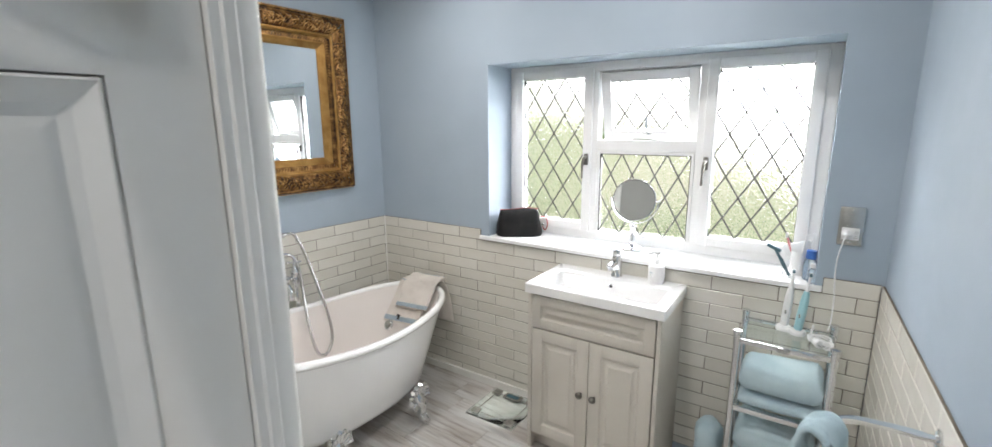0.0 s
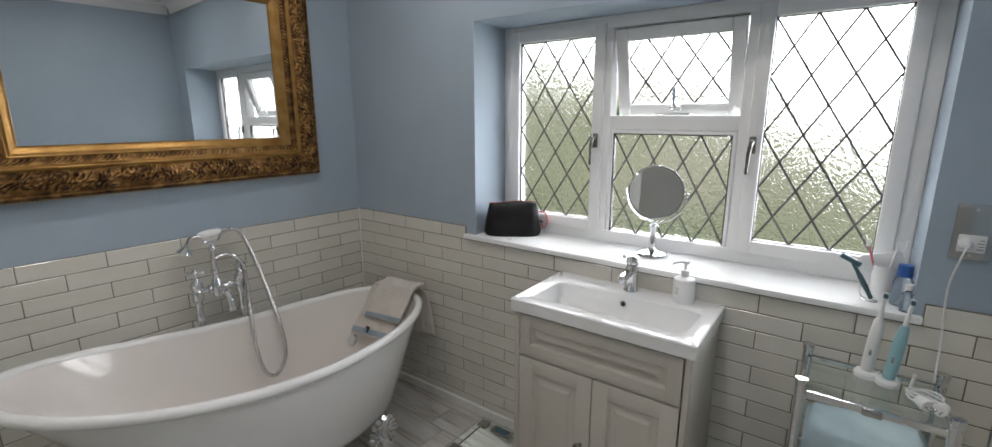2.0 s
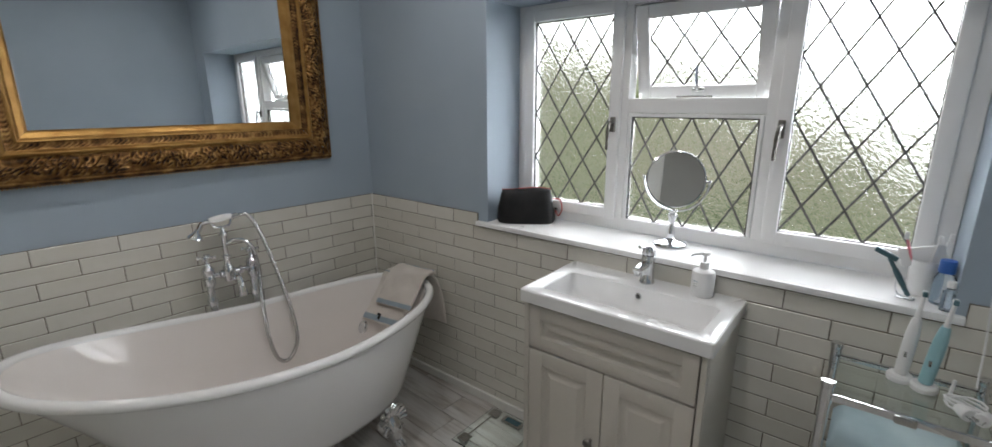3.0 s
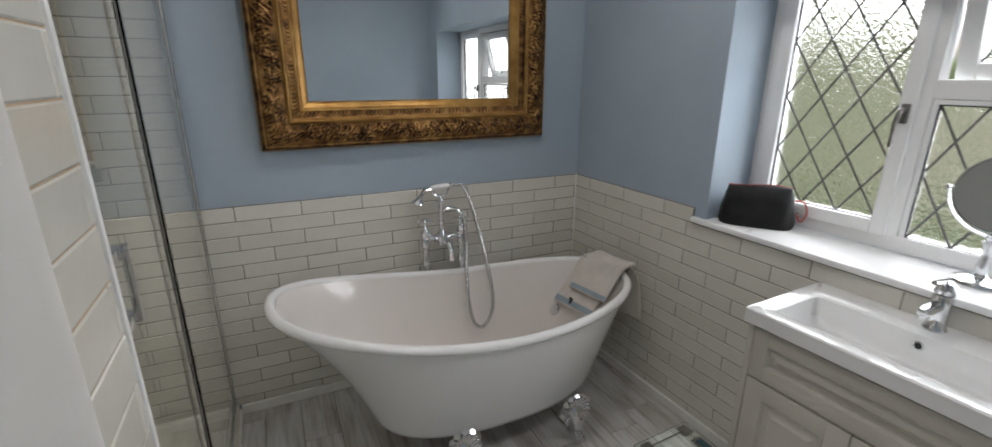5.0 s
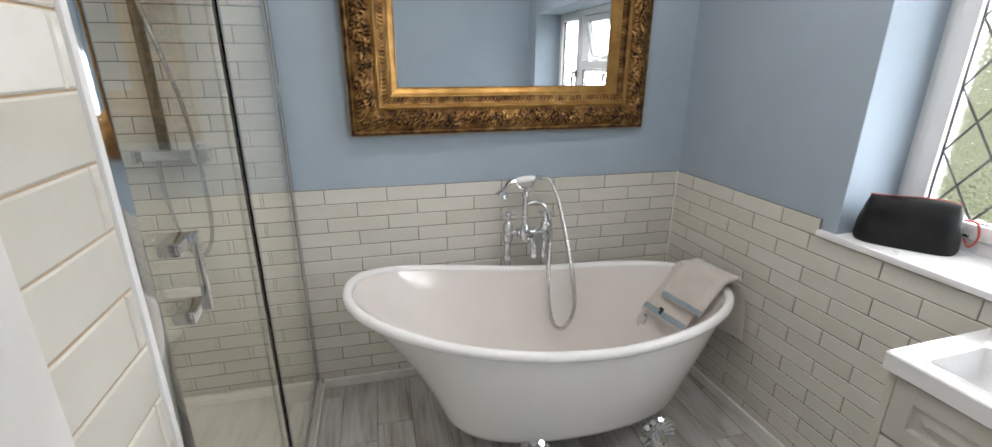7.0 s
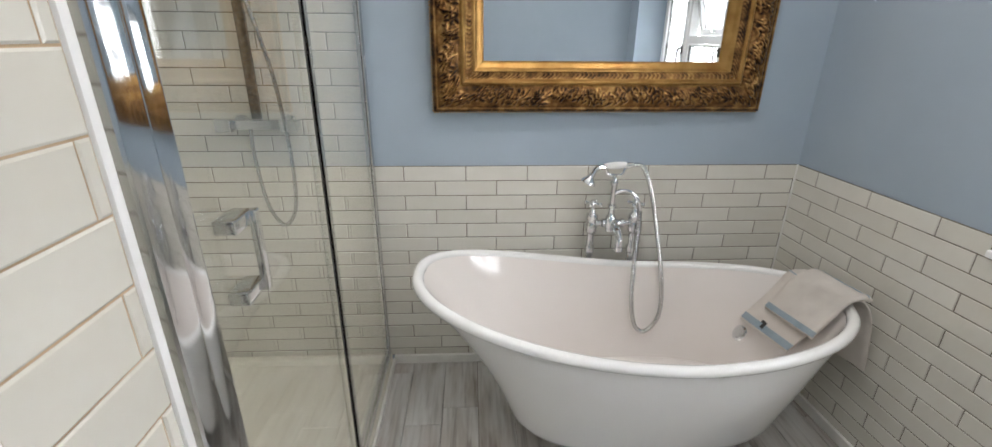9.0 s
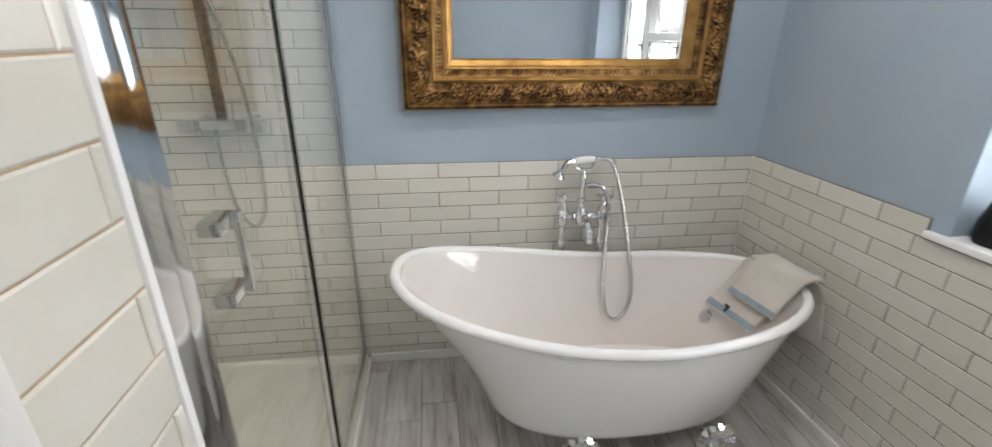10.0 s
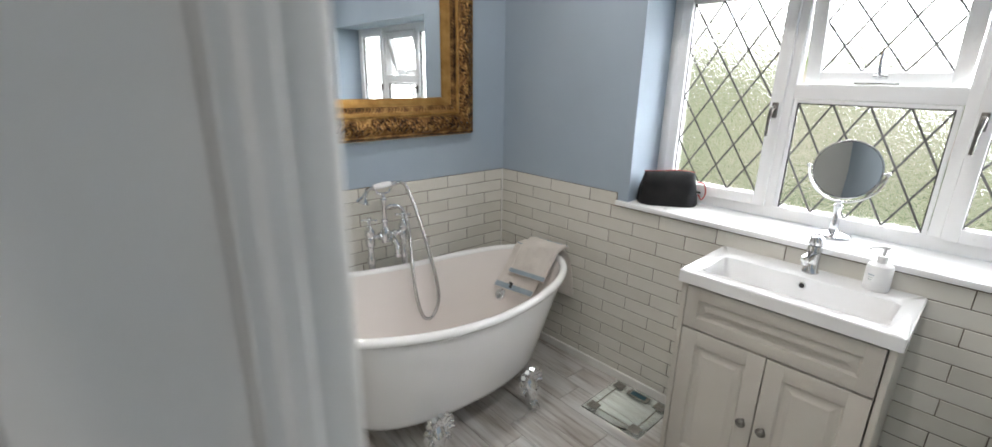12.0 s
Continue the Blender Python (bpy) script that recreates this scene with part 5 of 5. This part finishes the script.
for k in range(4):
    part("marking", boxed(0.135 + 0.004 * (k % 2), 0.149, Yw - 0.0138, Yw - 0.0128, 1.113 + 0.008 * k, 1.1145 + 0.008 * k), M_BLACK, sk)
b = turned([(0.014, 0.0), (0.014, 0.022), (0.009, 0.034), (0.005, 0.04)], (0.112, Yw - 0.013, 1.128), Matrix.Rotation(radians(90), 4, "X"), 16)
pg2 = part("plug", b, M_PLASTIC, sk, "white plug")
part("lead", tubed(smooth_path([(0.112, Yw - 0.05, 1.126), (0.104, Yw - 0.062, 1.10), (0.095, Yw - 0.04, 1.02), (0.098, Yw - 0.035, 0.94), (0.104, Yw - 0.035, 0.86), (0.102, 2.085, 0.79), (0.095, 2.03, 0.774)], 10), 0.0024, 8), M_PLASTIC, pg2, "white lead")

sk.location += Vector((-0.007, 0.0, 0.02))

# ---- towel rail on the right-hand wall ----
tr = thing("towel_rail", "chrome curved towel rail with a pale blue towel", "towel rail", (0.19, 0.95, 0.93))
b = tubed(smooth_path([(east(0.9) + 0.004, 0.90, 0.90), (0.23, 0.90, 0.90), (0.16, 0.94, 0.905), (0.09, 1.02, 0.905), (0.06, 1.11, 0.905), (0.10, 1.19, 0.905), (0.18, 1.22, 0.90), (east(1.22) + 0.004, 1.22, 0.90)], 8), 0.0095, 12)
part("bar", b, M_CHROME, tr)
for y in (0.90, 1.22):
    part("wall_mount", turned([(0.024, -0.012), (0.024, 0.004), (0.014, 0.008)], (east(y), y, 0.90), Matrix.Rotation(radians(-90), 4, "Y"), 20), M_CHROME, tr)
part("bracket", boxed(0.13, 0.18, 0.93, 0.98, 0.912, 0.932, 0.005), M_CHROME, tr)
ht = thing("hanging_towel", "pale blue towel draped over the chrome rail", "towel", (0.06, 1.11, 0.93))
bm_, rows_ = cloth([(0.020, 1.125, 0.59), (0.020, 1.125, 0.77), (0.028, 1.12, 0.89), (0.052, 1.112, 0.925), (0.083, 1.10, 0.905), (0.095, 1.095, 0.81), (0.095, 1.095, 0.61)], 0.055, (0.25, 0.95, 0), 0.014, 2.0, 0.006)
part("towel", bm_, M_TOWEL_B, ht, "", 60)

# ---- bathroom scale ----
sc_ = thing("bathroom_scale", "square clear glass bathroom scale with silver corner pads", "scale", (-1.29, 1.97, 0))
part("glass_plate", boxed(-1.435, -1.14, 1.82, 2.115, 0.018, 0.026, 0.002), M_SHELF, sc_, "clear green-tinted glass plate").visible_shadow = False
for x in (-1.42, -1.205):
    for y in (1.835, 2.05):
        f = part("foot_pad", boxed(x, x + 0.05, y, y + 0.05, 0.0265, 0.031, 0.002), M_STEEL, sc_, "silver corner pad")
        part("foot", turned([(0.018, 0.0), (0.02, 0.004), (0.02, 0.0175)], (x + 0.025, y + 0.025, 0)), M_STEEL, f)
b = boxed(-1.34, -1.235, 2.045, 2.095, 0.0262, 0.034, 0.003)
dsp = part("display", b, M_STEEL, sc_)
part("screen", boxed(-1.325, -1.25, 2.055, 2.085, 0.0342, 0.0352), M_SLATE, dsp, "dark readout")
b = bmesh.new()
for k, (a, c, d, e) in enumerate(((-1.37, -1.205, 1.855, 1.862), (-1.37, -1.34, 2.075, 2.082), (-1.40, -1.393, 1.885, 2.05), (-1.182, -1.175, 1.885, 2.05))):
    box(b, a, c, d, e, 0.0262, 0.0285, 0.001, 1)
part("metal_strip", b, M_STEEL, sc_)

sc_.location += Vector((-0.022, -0.018, 0.0))

# ---- doorway and door ----
jb = tagged(new("door_1"), "white panelled door standing open into the hallway in a white frame", "door", "", "structure")
jb.location = (-0.2, 0.42, 0)
LX = -0.557


def upright(prof, z0, z1):
    """A straight moulding: a plan outline drawn up between two heights."""
    bm = bmesh.new()
    lo, hi = [[bm.verts.new((x, y, z)) for x, y in prof] for z in (z0, z1)]
    for i in range(len(prof)):
        j = (i + 1) % len(prof)
        bm.faces.new((lo[i], lo[j], hi[j], hi[i]))
    bm.faces.new(lo[::-1])
    bm.faces.new(hi)
    return bm


frame_plan = [(-0.690, 0.464), (-0.690, 0.480), (-0.687, 0.483), (-0.678, 0.483), (-0.668, 0.480), (-0.655, 0.474), (-0.632, 0.469), (-0.618, 0.462), (-0.598, 0.456), (-0.572, 0.450), (-0.562, 0.446),
              (LX, 0.438), (LX, 0.414), (LX + 0.004, 0.410), (LX + 0.004, 0.396), (LX, 0.392), (LX, 0.379), (-0.659, 0.379), (-0.659, 0.464)]
b = upright(frame_plan, 0.0, 2.05)
box(b, LX, 0.40, 0.379, NY + 0.002, 2.03, 2.06, 0.003)
part("door_frame", b, M_DOOR, jb, "moulded white door frame", 40)


DX, DY0, DY1 = -0.572, -0.40, 0.3765
bm = bmesh.new()
cols = ((-0.305, -0.075), (0.03, 0.268))
rws = ((0.22, 0.78), (0.96, 1.615), (1.715, 1.90))
ys = sorted([DY0, DY1] + [c for p in cols for c in p])
zs = sorted([0.008, 2.025] + [c for p in rws for c in p])
for i in range(len(ys) - 1):
    for j in range(len(zs) - 1):
        hole = i % 2 == 1 and j % 2 == 1
        if not hole:
            box(bm, DX - 0.04, DX, ys[i], ys[i + 1], zs[j], zs[j + 1])
        else:
            y0_, y1_, z0_, z1_ = ys[i], ys[i + 1], zs[j], zs[j + 1]
            rings = []
            for d, h in ((0.0, 0.0), (0.006, 0.002), (0.014, -0.003), (0.03, -0.012), (0.044, -0.016), (0.052, -0.014), (0.062, -0.012)):
                rings.append([bm.verts.new((DX + h, yy, zz)) for yy, zz in ((y0_ + d, z0_ + d), (y1_ - d, z0_ + d), (y1_ - d, z1_ - d), (y0_ + d, z1_ - d))])
            for a, c in zip(rings, rings[1:]):
                for q in range(4):
                    bm.faces.new((a[q], a[(q + 1) % 4], c[(q + 1) % 4], c[q]))
            bm.faces.new(rings[-1])
            box(bm, DX - 0.04, DX - 0.02, y0_, y1_, z0_, z1_)
bmesh.ops.remove_doubles(bm, verts=bm.verts, dist=0.0001)
leaf = part("door_leaf", bm, M_DOOR, jb, "white six-panel door leaf", 12)
for z in (0.25, 1.78):
    part("hinge", turned([(0.006, -0.045), (0.006, 0.045)], (DX + 0.004, 0.3775, z), n=10), M_STEEL, leaf)

# ---- ceiling downlights ----
d0x, d0y = DOWNLIGHTS[0]
dl = thing("downlight", "round white recessed ceiling downlight, lit", "ceiling light", (d0x, d0y, CZ), "downlights in the ceiling")
part("bezel", turned([(0.033, -0.001), (0.035, -0.006), (0.043, -0.005), (0.045, 0.0)], (d0x, d0y, CZ), n=28), M_UPVC, dl)
# the last copy goes with the unseen lamp added to brighten the hallway
for x, y in DOWNLIGHTS[1:]:
    copy_thing(dl, pose(x, y, CZ))


# ---- tiles ----
GAP = 0.0032
tile_meshes = {}


def tile_mesh(w, h):
    """One glazed tile: local x along the wall, z up, face towards -y, softened edges."""
    key = (round(w, 3), round(h, 3))
    if key not in tile_meshes:
        e = 0.0022
        X, Z = w / 2, h / 2
        v = [(sx * X, 0.008, sz * Z) for sx, sz in ((-1, -1), (1, -1), (1, 1), (-1, 1))]
        v += [(sx * X, 0.0016, sz * Z) for sx, sz in ((-1, -1), (1, -1), (1, 1), (-1, 1))]
        v += [(sx * (X - e), 0.0, sz * (Z - e)) for sx, sz in ((-1, -1), (1, -1), (1, 1), (-1, 1))]
        f = [(8, 9, 10, 11)]
        for a, c in ((0, 4), (4, 8)):
            for i in range(4):
                f.append((a + i, a + (i + 1) % 4, c + (i + 1) % 4, c + i))
        me = bpy.data.meshes.new("tile")
        me.from_pydata(v, [], f)
        me.materials.append(M_TILE)
        tile_meshes[key] = me
    return tile_meshes[key]


def tile_wall(parent, origin, turn, length, z_top, z_bot, phase, cut=None, first=0, grout=M_GROUT, gap=GAP):
    """Running-bond tiles along a wall, from the top down; cut(x, z) leaves openings free."""
    rng = random.Random(int(length * 1000))
    m = Matrix.Translation(origin) @ Matrix.Rotation(radians(turn), 4, "Z")
    row, z = first, z_top
    while z > z_bot + 0.012:
        h = min(PW, z - z_bot)
        x = phase % PX - PX + (PX / 2 if row % 2 else 0)
        while x > 0:
            x -= PX
        while x < length:
            a, c = max(x, 0.0), min(x + PX, length)
            spans = [(a, c)]
            if cut:
                spans = cut(a, c, z - h, z)
            for a, c in spans:
                if c - a < 0.012:
                    continue
                ob = new("tile", tile_mesh(c - a - gap, h - gap))
                ob.matrix_basis = m @ Matrix.Translation(((a + c) / 2, rng.uniform(-0.0005, 0.0005), z - h / 2)) @ Euler((rng.uniform(-0.006, 0.006), 0, rng.uniform(-0.0025, 0.0025))).to_matrix().to_4x4()
                ob.parent = parent
            x += PX
        z -= h
        row += 1
    bm = bmesh.new()
    if cut:
        for a, c, zz0, zz1 in cut(None, None, None, None):
            box(bm, a, c, 0.0022, 0.0085, zz0, zz1)
    else:
        box(bm, 0, length, 0.0022, 0.0085, z_bot, z_top)
    bmesh.ops.transform(bm, matrix=m, verts=bm.verts)
    part("grout_bed", bm, grout, parent, "", 0)


# bath wall: low tiling outside the shower, full height inside it
tile_wall(wall_west, (WX, SY - 0.01, 0), 90, WY - SY + 0.01, TZ, 0.043, 0.479 - SY + 0.01)
tile_wall(wall_west, (WX, BY, 0), 90, SY - BY - 0.012, TZ + 22 * PW, 0.03, 0.479 - BY)


def win_cut(a, c, z0_, z1_):
    w0, w1 = WIN[0] - 0.056 - WX, WIN[1] + 0.026 - WX
    L = RX - WX
    if a is None:
        return [(0, w0, 0.043, TZ), (w0, w1, 0.043, WIN[2] - 0.02), (w1, L, 0.043, TZ)]
    if z1_ <= WIN[2] - 0.02:
        return [(a, c)]
    out = []
    if a < w0:
        out.append((a, min(c, w0)))
    if c > w1:
        out.append((max(a, w1), c))
    return out


tile_wall(wall_north, (WX, WY, 0), 0, RX - WX, TZ, 0.043, 0.12, win_cut)
tile_wall(wall_east, (RX, WY, 0), -90 + SLANT, WY - NY - 0.0, TZ, 0.043, 0.13)
# wall end beside the shower
tile_wall(wall_south, (-0.6905, NY, 0), 180, -0.6905 - NX - 0.010, 0.0035 + 36 * PW, 0.0035, 0.125, None, 0, M_GROUT_TAN, 0.0022)
tile_wall(wall_south, (NX, NY - 0.008, 0), -90, NY - BY - 0.016, 0.02 + 36 * PW, 0.06, 0.1)
tile_wall(wall_south, (NX - 0.001, BY, 0), 180, NX - WX - 0.002, 0.02 + 36 * PW, 0.06, 0.1)
part("tile_trim", boxed(NX - 0.001, NX + 0.010, NY - 0.010, NY + 0.0025, 0.0, 2.31, 0.002), M_UPVC, wall_south, "white tile edge trim")

# ---- floor planks ----
PL, PWD = 0.62, 0.15
plank_meshes = {}


def plank_mesh(w):
    key = round(w, 3)
    if key not in plank_meshes:
        e = 0.002
        X, Y = w / 2 - 0.0012, PWD / 2 - 0.0012
        q = ((-1, -1), (1, -1), (1, 1), (-1, 1))
        v = [(a * X, c * Y, -0.012) for a, c in q] + [(a * X, c * Y, -0.0016) for a, c in q] + [(a * (X - e), c * (Y - e), 0.0) for a, c in q]
        f = [(8, 9, 10, 11)] + [(s + i, s + (i + 1) % 4, s + 4 + (i + 1) % 4, s + 4 + i) for s in (0, 4) for i in range(4)]
        me = bpy.data.meshes.new("plank")
        me.from_pydata(v, [], f)
        me.materials.append(M_PLANK)
        plank_meshes[key] = me
    return plank_meshes[key]


rng = random.Random(3)
y = 0.475 - 20 * PWD
row = 0
while y < WY + 0.15:
    xs = WX - 0.01
    x = xs - (row * 0.23 + 0.43 + 0.07 * (row % 3)) % PL
    end = RX + 0.45
    while x < end:
        a, c = max(x, xs), min(x + PL, end)
        if c - a > 0.02 and y + PWD / 2 > -2.4:
            ob = new("plank", plank_mesh(c - a))
            ob.matrix_basis = pose((a + c) / 2, y + PWD / 2, rng.uniform(-0.0004, 0.0004))
            ob.parent = floor
        x += PL
    y += PWD
    row += 1

# ---- the skew of the window wall ----
# All that stands on, in or along the window wall and the right-hand wall turns with them.
turned_wall = Matrix.Translation((WX, WY, 0)) @ Matrix.Rotation(radians(SKEW), 4, "Z") @ Matrix.Translation((-WX, -WY, 0))
ALONG = ("wall_north", "wall_east", "baseboard_north", "baseboard_east", "trim_north", "trim_east", "window_1", "vanity_cabinet", "wash_basin", "basin_tap", "toiletry_bag", "shaving_mirror",
         "soap_dispenser", "toothbrush_cup", "safety_razor", "mouthwash_bottle", "small_bottle", "shelf_rack", "folded_towel", "laundry_towel", "electric_toothbrush", "interdental_brush",
         "charger_plug", "shaver_socket", "towel_rail", "hanging_towel", "bathroom_scale")
for ob in list(scene.objects):
    if ob.parent is None and ob.name.split(".")[0] in ALONG:
        ob.matrix_basis = turned_wall @ ob.matrix_basis
